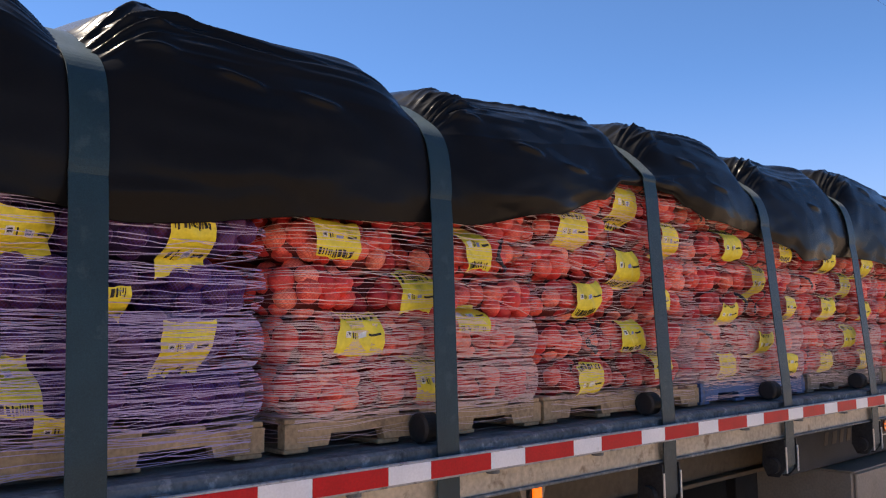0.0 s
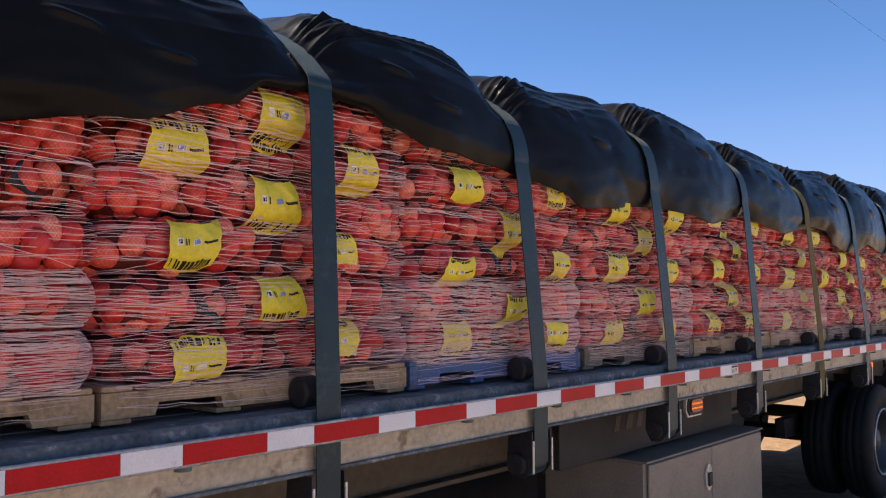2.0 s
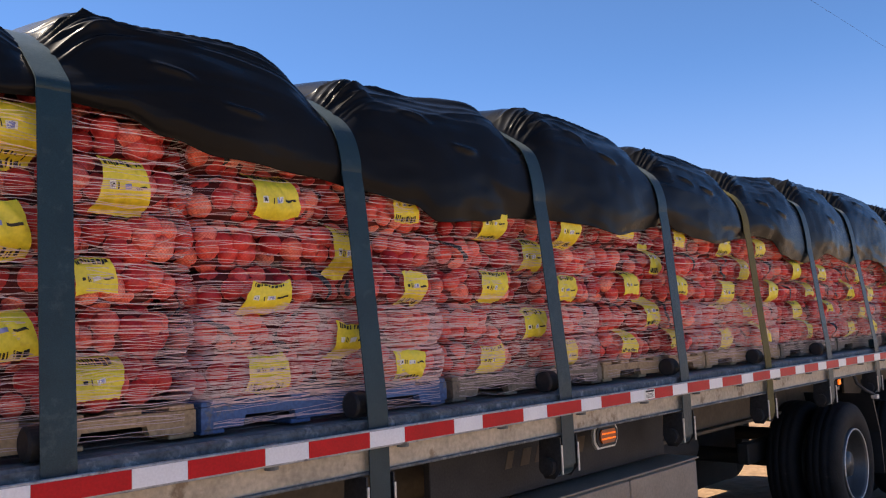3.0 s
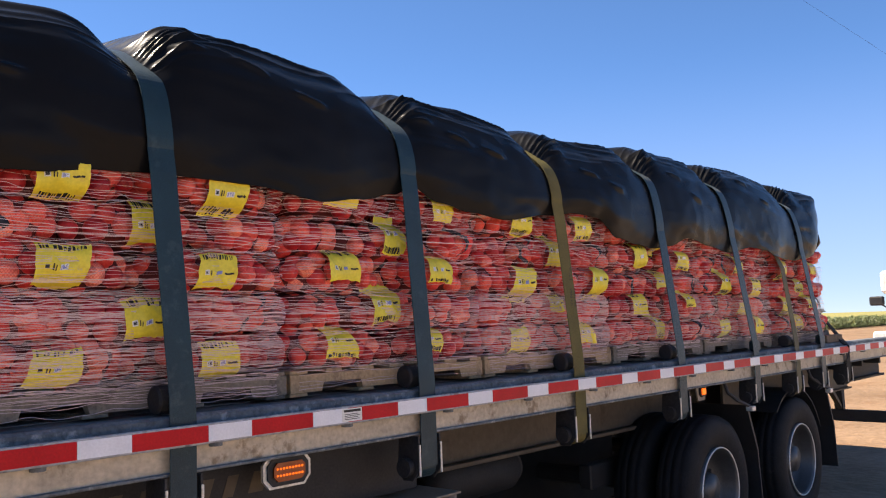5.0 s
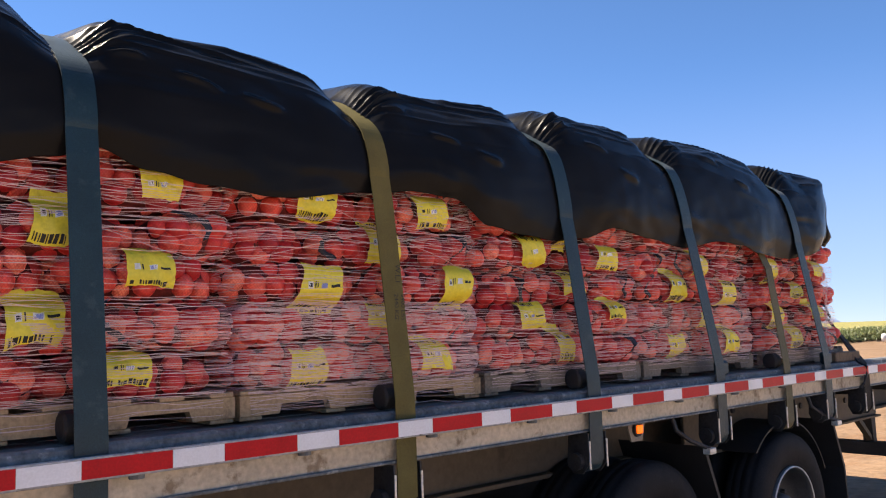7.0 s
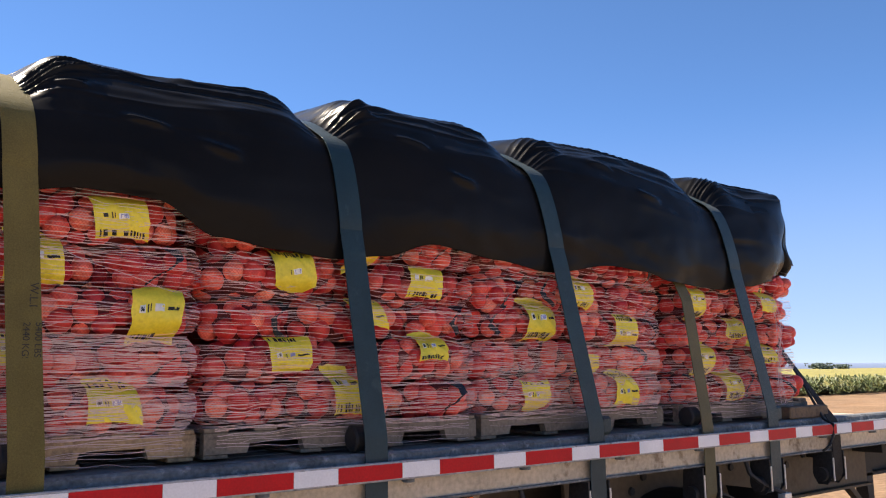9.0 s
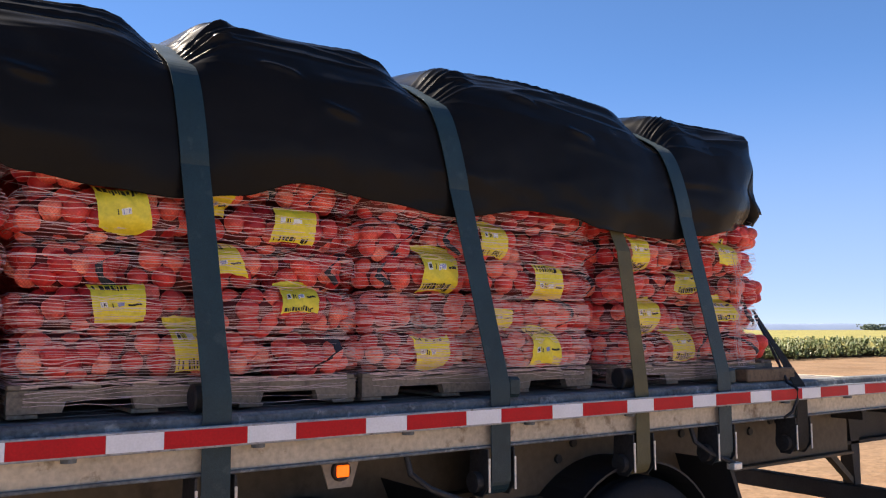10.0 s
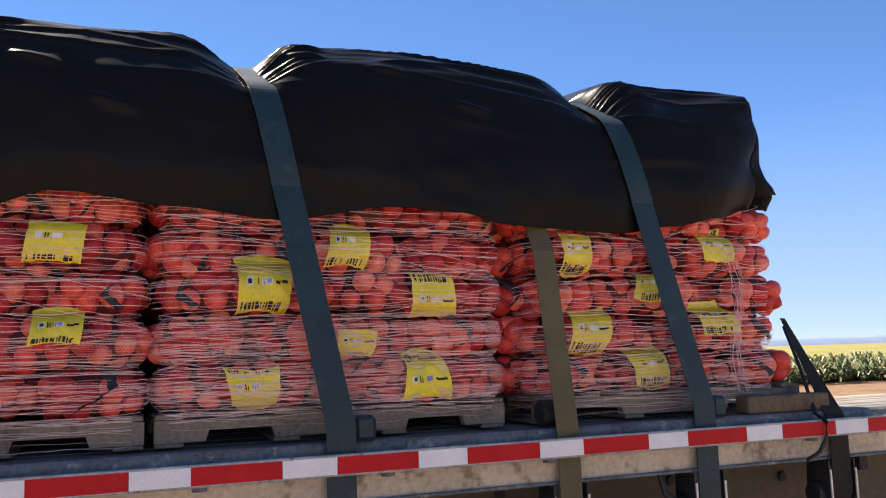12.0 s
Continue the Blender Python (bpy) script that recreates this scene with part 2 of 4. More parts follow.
# ---- mesh helpers ----
class Build:
    """Collects vertices and faces for one mesh."""

    def __init__(self):
        self.v, self.f = [], []

    def add(self, verts, faces):
        base = len(self.v)
        self.v.extend(verts)
        self.f.extend([tuple(base + i for i in f) for f in faces])
        return self

    def box(self, x0, x1, y0, y1, z0, z1, c=0.004):
        """A box with chamfered edges."""
        c = min(c, (x1 - x0) * 0.3, (y1 - y0) * 0.3, (z1 - z0) * 0.3)
        bm = bmesh.new()
        bmesh.ops.create_cube(bm, size=1, matrix=Matrix.Translation(((x0 + x1) / 2, (y0 + y1) / 2, (z0 + z1) / 2)) @ Matrix.Diagonal((x1 - x0, y1 - y0, z1 - z0, 1)))
        if c > 0:
            bmesh.ops.bevel(bm, geom=bm.edges[:], offset=c, segments=1, affect="EDGES")
        return self.take(bm)

    def take(self, bm):
        bm.verts.index_update()
        self.add([tuple(v.co) for v in bm.verts], [[v.index for v in f.verts] for f in bm.faces])
        bm.free()
        return self

    def turned(self, centre, axis, profile, count=32, start=0.0, sweep=2 * math.pi, close=True):
        """A lathe: profile is (along the axis, radius); axis 'x', 'y' or 'z'."""
        verts, faces, n = [], [], len(profile)
        for i in range(count):
            a = start + sweep * i / (count if close else count - 1)
            for h, r in profile:
                p, q = r * math.cos(a), r * math.sin(a)
                d = {"x": (h, p, q), "y": (p, h, q), "z": (p, q, h)}[axis]
                verts.append(tuple(centre[k] + d[k] for k in range(3)))
        for i in range(count if close else count - 1):
            j = (i + 1) % count
            faces += [(i * n + k, i * n + k + 1, j * n + k + 1, j * n + k) for k in range(n - 1)]
        return self.add(verts, faces)

    def tube(self, points, radius, sides=6):
        verts, faces = [], []
        pts = [Vector(p) for p in points]
        for i, p in enumerate(pts):
            d = (pts[min(i + 1, len(pts) - 1)] - pts[max(i - 1, 0)]).normalized()
            s = d.cross(Vector((0.13, 0.21, 0.97))).normalized()
            u = s.cross(d)
            for k in range(sides):
                a = 2 * math.pi * k / sides
                verts.append(tuple(p + s * radius * math.cos(a) + u * radius * math.sin(a)))
        for i in range(len(pts) - 1):
            faces += [(i * sides + k, i * sides + (k + 1) % sides, (i + 1) * sides + (k + 1) % sides, (i + 1) * sides + k) for k in range(sides)]
        faces += [tuple(range(sides - 1, -1, -1)), tuple(range((len(pts) - 1) * sides, len(pts) * sides))]
        return self.add(verts, faces)

    def prism(self, outline, axis, a, b):
        """An outline of two coordinates drawn out along the third, from a to b."""
        n = len(outline)
        put = {"x": lambda p, h: (h, p[0], p[1]), "y": lambda p, h: (p[0], h, p[1]), "z": lambda p, h: (p[0], p[1], h)}[axis]
        verts = [put(p, a) for p in outline] + [put(p, b) for p in outline]
        faces = [(i, (i + 1) % n, n + (i + 1) % n, n + i) for i in range(n)] + [tuple(range(n - 1, -1, -1)), tuple(range(n, 2 * n))]
        return self.add(verts, faces)

    def grid(self, rows):
        """A sheet through rows of points of equal length."""
        n = len(rows[0])
        return self.add([p for r in rows for p in r], [(i * n + k, i * n + k + 1, (i + 1) * n + k + 1, (i + 1) * n + k) for i in range(len(rows) - 1) for k in range(n - 1)])

    def mesh(self, name, mat, smooth=False):
        me = bpy.data.meshes.new(name)
        me.from_pydata(self.v, [], self.f)
        for m in (mat if isinstance(mat, (list, tuple)) else [mat]):
            me.materials.append(m)
        bm = bmesh.new()
        bm.from_mesh(me)
        bmesh.ops.recalc_face_normals(bm, faces=bm.faces[:])
        bm.to_mesh(me)
        bm.free()
        if smooth:
            me.polygons.foreach_set("use_smooth", [True] * len(me.polygons))
        return me


def thing(name, label, category, group="", kind="", at=(0, 0, 0)):
    ob = new(name)
    ob.location = at
    return tagged(ob, label, category, group, kind)


def part(name, build, mat, parent, label="", smooth=False):
    ob = new(name, build if isinstance(build, bpy.types.Mesh) else build.mesh(name, mat, smooth))
    ob.parent = parent
    return tagged(ob, label)


def solid(name, build, mat, label, category, group="", kind="", smooth=False):
    return tagged(new(name, build.mesh(name, mat, smooth)), label, category, group, kind)


def blend(x, table):
    """The value at x along a short table of (x, value), eased between its rows."""
    if x <= table[0][0]:
        return table[0][1]
    for (a, p), (b, q) in zip(table, table[1:]):
        if x <= b:
            u = (x - a) / (b - a)
            u = u * u * (3 - 2 * u)
            return p + (q - p) * u
    return table[-1][1]


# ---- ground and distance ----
# The unseen near side is made paler to bounce light onto the load.
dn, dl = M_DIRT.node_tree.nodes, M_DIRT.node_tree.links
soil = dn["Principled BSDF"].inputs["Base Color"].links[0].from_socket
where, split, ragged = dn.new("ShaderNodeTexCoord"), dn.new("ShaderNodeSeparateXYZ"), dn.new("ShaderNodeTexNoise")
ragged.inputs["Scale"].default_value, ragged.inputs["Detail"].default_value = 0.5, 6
edge_sum, edge_cut, bounce_pad = dn.new("ShaderNodeMath"), dn.new("ShaderNodeMapRange"), dn.new("ShaderNodeMix")
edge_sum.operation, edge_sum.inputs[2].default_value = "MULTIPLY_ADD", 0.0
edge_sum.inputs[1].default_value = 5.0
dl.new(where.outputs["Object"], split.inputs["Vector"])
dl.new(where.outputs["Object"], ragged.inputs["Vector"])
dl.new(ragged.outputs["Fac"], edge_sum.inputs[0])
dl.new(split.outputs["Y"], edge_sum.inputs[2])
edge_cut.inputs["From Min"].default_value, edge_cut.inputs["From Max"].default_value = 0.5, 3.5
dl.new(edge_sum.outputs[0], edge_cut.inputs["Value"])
bounce_pad.data_type = "RGBA"
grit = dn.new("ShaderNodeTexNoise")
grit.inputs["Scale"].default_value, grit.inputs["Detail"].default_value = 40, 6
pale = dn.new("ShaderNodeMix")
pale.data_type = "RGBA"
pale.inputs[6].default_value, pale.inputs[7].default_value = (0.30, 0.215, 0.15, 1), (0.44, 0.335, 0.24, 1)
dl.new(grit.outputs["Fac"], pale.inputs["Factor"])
dl.new(edge_cut.outputs["Result"], bounce_pad.inputs["Factor"])
dl.new(pale.outputs[2], bounce_pad.inputs[6])
dl.new(soil, bounce_pad.inputs[7])
dl.new(bounce_pad.outputs[2], dn["Principled BSDF"].inputs["Base Color"])


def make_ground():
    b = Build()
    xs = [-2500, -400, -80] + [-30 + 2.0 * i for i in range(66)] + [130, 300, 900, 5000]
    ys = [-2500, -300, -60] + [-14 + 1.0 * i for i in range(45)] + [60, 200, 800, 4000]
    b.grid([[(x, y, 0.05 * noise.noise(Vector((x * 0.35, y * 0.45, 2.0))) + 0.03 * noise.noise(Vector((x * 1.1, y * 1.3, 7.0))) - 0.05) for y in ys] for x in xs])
    solid("ground", b, M_DIRT, "sandy tan bare dirt yard with tracks, unseen near side made paler to bounce light", "ground", kind="structure", smooth=True)


def make_field():
    b = Build()
    rows = []
    ys = [28.2, 30, 33, 38, 46, 60, 90, 150, 300, 700, 2500]
    for x in [-40 + 4 * i for i in range(45)] + [160, 220, 320, 500, 900, 1800, 4800]:
        rows.append([(x, y, (0.95 if k else 0.5) + 0.10 * noise.noise(Vector((x * 0.6, y * 0.8, 3)))) for k, y in enumerate(ys)])
    b.grid(rows)
    solid("corn_field", b, M_CORN_TOP, "yellow-green tasselled corn field reaching the horizon", "corn field", kind="stuff", smooth=True)
    rng = random.Random(5)
    c = Build()
    for i in range(5200):
        x = 22 + 118 * rng.random() ** 1.5
        y = 26.6 + 4.2 * rng.random()
        h = rng.uniform(0.85, 1.2)
        for k in range(6):
            a, z = rng.uniform(0, 6.28), h * rng.uniform(0.02, 0.95)
            r, up = rng.uniform(0.25, 0.5), rng.uniform(0.05, 0.3)
            dx, dy, w = math.cos(a), math.sin(a), rng.uniform(0.03, 0.06)
            p0, p1, p2 = (x, y, z), (x + dx * r * 0.5, y + dy * r * 0.5, z + up), (x + dx * r, y + dy * r, z + up * 0.3)
            sx, sy = -dy * w, dx * w
            c.add([(p0[0] + sx * .5, p0[1] + sy * .5, p0[2]), (p0[0] - sx * .5, p0[1] - sy * .5, p0[2]), (p1[0] - sx, p1[1] - sy, p1[2]), (p1[0] + sx, p1[1] + sy, p1[2]), p2], [(0, 1, 2, 3), (3, 2, 4)])
    solid("corn_plants", c, M_CORN, "green leafy corn plants along the field edge", "corn plants", kind="stuff")


def make_distance():
    b = Build()
    rows = []
    for i in range(120):
        x = 200 + 4600 * i / 119
        h = 30 + 22 * noise.noise(Vector((x * 0.0016, 1, 0))) + 14 * noise.noise(Vector((x * 0.006, 5, 0)))
        rows.append([(x, 2900 - 0.2 * x, -10), (x, 2950 - 0.2 * x, h * 0.7 * min(1, x / 2600)), (x, 3300 - 0.2 * x, h * min(1, x / 2600))])
    b.grid(rows)
    solid("distant_hills", b, M_HILL, "faint blue hazy hills beyond the field", "hills", kind="structure", smooth=True)


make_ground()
make_field()
make_distance()

# ---- trailer ----
TAPE, WHITE_LONG = 0.4572, 0.1778
DECK_Z, REAR = 1.44, 13.6
STEP, LOW_Z = 10.78, 1.30  # behind the load the deck lies lower
STRAPS = [  # x at the rail, x on top, kind
    (-1.36, -1.35, "teal"), (-0.17, -0.11, "teal"), (1.18, 1.19, "teal"), (2.36, 2.30, "teal"), (3.58, 3.51, "teal"), (4.79, 4.765, "teal"),
    (6.01, 5.93, "olive"), (7.22, 7.09, "teal"), (8.43, 8.16, "teal"), (9.89, 9.57, "teal"),
]


def make_trailer():
    t = thing("flatbed_trailer", "flatbed semi-trailer with red and white reflective rail tape", "trailer")
    # outer rub rail with its tape
    rail = part("rub_rail", Build().box(-3.2, REAR, 0.002, 0.016, 1.337, 1.408, 0.003), M_RAIL, t, "worn grey steel rub rail")
    k = -7
    while k * TAPE < REAR - TAPE:
        x = k * TAPE
        part("white_tape", Build().box(x + 0.0006, x + WHITE_LONG - 0.0006, 0.0, 0.003, 1.3445, 1.400, 0.0005), M_WHITE, rail)
        part("red_tape", Build().box(x + WHITE_LONG + 0.0006, x + TAPE - 0.0006, 0.0, 0.003, 1.3445, 1.400, 0.0005), M_RED, rail)
        k += 1
    st = part("warning_sticker", Build().box(4.26, 4.365, -0.002, 0.0, 1.347, 1.398, 0.0005), M_STICKER, rail, "white warning sticker with fine print")
    part("printed_line", Build().box(4.268, 4.357, -0.003, -0.002, 1.384, 1.394, 0.0003), M_INK, st)
    for i in range(4):
        part("printed_line", Build().box(4.272, 4.35 - 0.008 * (i % 2), -0.003, -0.002, 1.355 + 0.0065 * i, 1.3575 + 0.0065 * i, 0.0003), M_INK, st)
    # pipe spools that hold the rub rail off the side rail
    spool = Build().turned((0, 0, 0), "z", [(1.322, 0.0), (1.322, 0.024), (1.408, 0.024), (1.408, 0.0)], 14).mesh("spool", M_STEEL_BLUE, False)
    for i in range(24):
        x = -3.0 + 0.61 * i
        if min(abs(x - s[0]) for s in STRAPS) > 0.12:
            o = part("spool", spool, None, t)
            o.location = (x, 0.040, 0)
    # side rail: cream web with a lower lip, blue-grey top edge
    web = Build().prism([(0.066, 1.250), (0.066, 1.395), (0.13, 1.395), (0.13, 1.262), (0.16, 1.262), (0.16, 1.250)], "x", -3.2, REAR)
    part("side_rail", web, M_CREAM, t, "weathered cream side rail")
    part("rail_lip", Build().box(-3.2, REAR, 0.050, 0.10, 1.238, 1.250, 0.003), M_STEEL_BLUE, t)
    part("top_rail", Build().prism([(0.060, 1.396), (0.060, 1.428), (0.072, 1.438), (0.150, 1.438), (0.150, 1.396)], "x", -3.2, REAR), M_STEEL_BLUE, t, "worn blue-grey painted deck edge")
    part("far_side_rail", Build().box(-3.2, STEP, 2.46, 2.54, 1.20, 1.438).box(STEP + 0.001, REAR, 2.46, 2.54, 1.20, LOW_Z), M_CREAM, t)
    for i in range(15):
        y = 0.152 + 0.1535 * i
        part("deck_plank", Build().box(-3.2, STEP, y, y + 0.150, 1.40, 1.436 + 0.002 * (i % 3), 0.004), M_DECK, t)
        part("deck_plank", Build().box(STEP + 0.03, REAR, y, y + 0.146, LOW_Z - 0.036, LOW_Z - 0.004 + 0.002 * (i % 3), 0.004), M_DECK, t)
    part("step_board", Build().box(STEP + 0.002, STEP + 0.028, 0.152, 2.455, LOW_Z - 0.04, 1.435, 0.003), M_DECK, t)
    part("rear_sill", Build().box(REAR + 0.002, REAR + 0.06, 0.07, 2.5, 1.16, LOW_Z), M_CREAM, t)
    # frame beams and cross members
    for y in (0.62, 1.80):
        beam = Build().box(-3.2, STEP, y, y + 0.014, 0.955, 1.39, 0.002).box(-3.2, STEP, y - 0.06, y + 0.075, 0.93, 0.954, 0.003)
        # the same beam carried on; shadow at the rear is put into its colour
        part("shaded_rear_beam", Build().box(STEP + 0.001, REAR, y, y + 0.014, 0.955, LOW_Z - 0.04, 0.002).box(STEP + 0.001, REAR, y - 0.06, y + 0.075, 0.93, 0.954, 0.003), M_DARK, t, "rear frame beam with its shadow put into a dark colour")
        part("frame_beam", beam, M_FRAME, t, "taupe painted frame beam")
    for i in range(26):
        x = -3.0 + 0.6 * i
        part("cross_member", Build().box(x, x + 0.05, 0.165, 0.618, *((1.29, 1.395) if x < STEP - 0.06 else (1.16, LOW_Z - 0.04))), M_DARK, t)
    part("inner_panel", Build().box(2.9, 4.98, 0.30, 0.34, 0.95, 1.27), M_DARK, t)
    for i, w in enumerate((0.05, 0.07, 0.06, 0.06, 0.05, 0.07)):
        part("faded_mark", Build().prism([(3.42 + 0.12 * i, 1.08), (3.42 + 0.12 * i + w, 1.08), (3.45 + 0.12 * i + w, 1.16), (3.45 + 0.12 * i, 1.16)], "y", 0.297, 0.299), M_FRAME, t)
    # bolt holes and plate near the bogie
    part("bogie_plate", Build().box(8.55, 11.58, 0.375, 0.400, 0.94, 1.245, 0.004).box(8.55, 11.58, 0.335, 0.440, 0.922, 0.939, 0.003), M_FRAME, t, "taupe plate with dark bolts")
    bolt = Build().turned((0, 0, 0), "y", [(-0.012, 0.0), (-0.012, 0.02), (0.0, 0.024)], 10).mesh("bolt", M_DARK)
    for x, z in ((9.15, 1.17), (9.25, 1.07), (9.05, 1.10), (9.95, 1.16), (10.15, 1.12), (10.55, 1.13), (10.75, 1.18), (10.95, 1.10), (10.3, 1.22), (10.85, 1.22)):
        o = part("bolt", bolt, None, t)
        o.location = (x, 0.374, z)
    # marker lamps
    for x, wide in ((0.42, 0.06), (7.76, 0.06)):
        lamp = part("marker_lamp", Build().prism([(x - 0.085, 1.236), (x + 0.085, 1.236), (x + 0.05, 1.125), (x - 0.05, 1.125)], "y", 0.175, 0.185), M_ALU, t, "aluminium bracket with amber marker lamp")
        part("lens_housing", Build().turned((x, 0, 1.19), "y", [(0.160, 0.0), (0.160, 0.038), (0.174, 0.042)], 20), M_BLACK, lamp)
        part("lens", Build().box(x - 0.026, x + 0.026, 0.148, 0.160, 1.168, 1.212, 0.006), M_AMBER, lamp, "amber plastic lens")
    ring = [(-0.115, 0.03), (-0.09, 0.06), (0.09, 0.06), (0.115, 0.03), (0.115, -0.03), (0.085, -0.065), (-0.085, -0.065), (-0.115, -0.03)]
    x, z = 4.11, 1.17
    turn = part("turn_lamp", Build().prism([(x + p, z + q) for p, q in ring], "y", 0.160, 0.175), M_EDGE, t, "oval amber turn lamp with bare metal guard")
    part("bezel", Build().prism([(x + p * 0.86, z + q * 0.84) for p, q in ring], "y", 0.152, 0.159), M_BLACK, turn)
    part("lens", Build().prism([(x + p * 0.66, z + q * 0.58) for p, q in ring], "y", 0.143, 0.151), M_LENS, turn, "dark amber lens")
    for i in range(18):
        part("led", Build().turned((x - 0.06 + 0.015 * (i % 9), 0, z - 0.014 + 0.026 * (i // 9)), "y", [(0.139, 0.0), (0.140, 0.004), (0.143, 0.005)], 8), M_AMBER, turn)
    # rear guard and legs
    g = part("rear_guard", Build().box(11.95, 12.05, 0.10, 2.50, 0.53, 0.65, 0.008), M_DARK, t, "dark steel rear guard")
    for y in (0.56, 1.86):
        part("guard_leg", Build().prism([(11.90, 1.26), (12.04, 1.26), (12.04, 0.652), (11.97, 0.652)], "y", y, y + 0.09), M_DARK, g)
        part("guard_brace", Build().prism([(11.62, 0.92), (11.70, 0.92), (11.968, 0.70), (11.965, 0.66)], "y", y + 0.01, y + 0.06), M_FRAME, g)
    part("rear_crossbar", Build().box(11.40, 11.48, 0.40, 2.1, 1.02, 1.10, 0.006), M_FRAME, t)
    return t


def make_wheels(t):
    tyre = Build().turned((0, 0, 0), "y", [(0.02, 0.29), (0.0, 0.33), (-0.012, 0.40), (0.0, 0.462), (0.02, 0.497), (0.05, 0.510), (0.07, 0.503), (0.075, 0.511), (0.12, 0.513), (0.125, 0.505), (0.13, 0.513), (0.175, 0.512), (0.18, 0.504), (0.185, 0.510), (0.23, 0.495), (0.25, 0.45), (0.25, 0.30)], 64).mesh("tyre", M_TYRE, True)
    rim = Build().turned((0, 0, 0), "y", [(0.028, 0.295), (-0.004, 0.292), (-0.004, 0.282), (0.02, 0.272), (0.10, 0.262), (0.150, 0.235), (0.158, 0.12), (0.10, 0.112), (0.05, 0.10), (0.042, 0.0)], 48).mesh("rim", M_RIM, True)
    lip = Build().turned((0, 0, 0), "y", [(-0.002, 0.294), (-0.008, 0.292), (-0.008, 0.285), (-0.002, 0.283)], 48).mesh("rim_lip", M_EDGE, True)
    nut = Build().turned((0, 0, 0), "y", [(0.0, 0.0), (0.0, 0.014), (0.035, 0.017)], 6).mesh("nut", M_RIM)
    for x in (7.77, 9.33):
        for y in (0.075, 0.40, 1.85, 2.18):
            w = part("wheel", tyre, None, t, "black truck tyre on a polished aluminium rim")
            w.location = (x, y, 0.512)
            part("rim", rim, None, w, "polished aluminium rim")
            if y < 0.1:
                part("rim_lip", lip, None, w, "bright polished rim edge")
                for i in range(10):
                    o = part("nut", nut, None, w)
                    o.location = (0.17 * math.cos(i * 0.628), 0.122, 0.17 * math.sin(i * 0.628))
        part("axle", Build().turned((x, 0, 0.512), "y", [(0.3, 0.0), (0.3, 0.07), (2.2, 0.07), (2.2, 0.0)], 14), M_DARK, t)
    # mud flaps on angled brackets
    for x in (8.22, 9.92):
        f = part("mud_flap", Build().prism([(x - 0.02, 1.06), (x + 0.02, 1.03), (x + 0.15, 0.72), (x + 0.18, 0.35), (x + 0.165, 0.35), (x + 0.13, 0.71)], "y", 0.04, 0.66), M_BLACK, t, "black rubber mud flap")
        part("flap_bracket", Build().tube([(x - 0.20, 0.12, 1.24), (x - 0.19, 0.10, 1.16), (x - 0.12, 0.06, 1.10), (x + 0.01, 0.02, 1.045)], 0.013, 8), M_WINCH, f)
        part("bracket_end", Build().box(x - 0.02, x + 0.045, -0.005, 0.045, 1.015, 1.05, 0.004), M_EDGE, f)
    fender = Build()
    rows = []
    for i in range(17):
        a = math.pi * (0.12 + 0.62 * i / 16)
        rows.append([(9.33 + 0.60 * math.cos(a), y, 0.50 + 0.60 * math.sin(a)) for y in (0.10, 0.60)])
    fender.grid(rows)
    o = part("fender", fender, M_BLACK, t, "black fender over the rear wheels")
    o.modifiers.new("thick", "SOLIDIFY").thickness = 0.01
    # suspension and air tank behind the wheels
    part("spring_beam", Build().box(7.1, 10.0, 0.70, 0.80, 0.55, 0.72, 0.01), M_DARK, t)
    part("air_tank", Build().turned((0, 0.95, 0.78), "x", [(5.7, 0.0), (5.72, 0.10), (5.80, 0.14), (6.45, 0.14), (6.53, 0.10), (6.55, 0.0)], 24), M_DARK, t, smooth=True)
    for i in range(7):
        part("hose_coil", Build().turned((0, 0.98, 0.72), "x", [(5.32 + 0.05 * i, 0.05), (5.325 + 0.05 * i, 0.075), (5.345 + 0.05 * i, 0.075), (5.35 + 0.05 * i, 0.05)], 18), M_EDGE, t)
    # added dark blocks, unseen as parts, that keep bright ground from showing through
    for x0, x1 in ((-3.0, 2.55), (2.9, 4.6), (4.75, 7.0), (7.02, 8.9)):
        part("dark_blocker", Build().box(x0, x1, 1.62, 2.10 if x1 < 8 else 1.80, 0.12, 1.10, 0.01), M_DARK, t, "dark block added on the far side to hide bright ground")


def make_toolbox():
    b = thing("tool_box", "brushed aluminium tool box hung under the trailer", "tool box")
    part("body", Build().box(3.50, 5.12, 0.17, 0.80, 0.40, 0.915, 0.006), M_ALU, b)
    part("lid", Build().box(3.495, 5.125, 0.148, 0.805, 0.9155, 0.926, 0.003), M_ALU, b)
    for x0, x1 in ((3.53, 4.305), (4.315, 5.09)):
        d = part("door", Build().box(x0, x1, 0.150, 0.168, 0.42, 0.905, 0.005), M_ALU, b, "plain aluminium door")
        if x0 > 4:
            continue
        oval = [(4.245 + 0.045 * math.cos(a), 0.735 + 0.078 * math.sin(a)) for a in [i * math.pi / 12 for i in range(24)]]
        latch = part("latch", Build().prism(oval, "y", 0.138, 0.149), M_EDGE, d, "chrome paddle latch")
        part("paddle", Build().box(4.222, 4.268, 0.126, 0.137, 0.685, 0.765, 0.006), M_BLACK, latch)


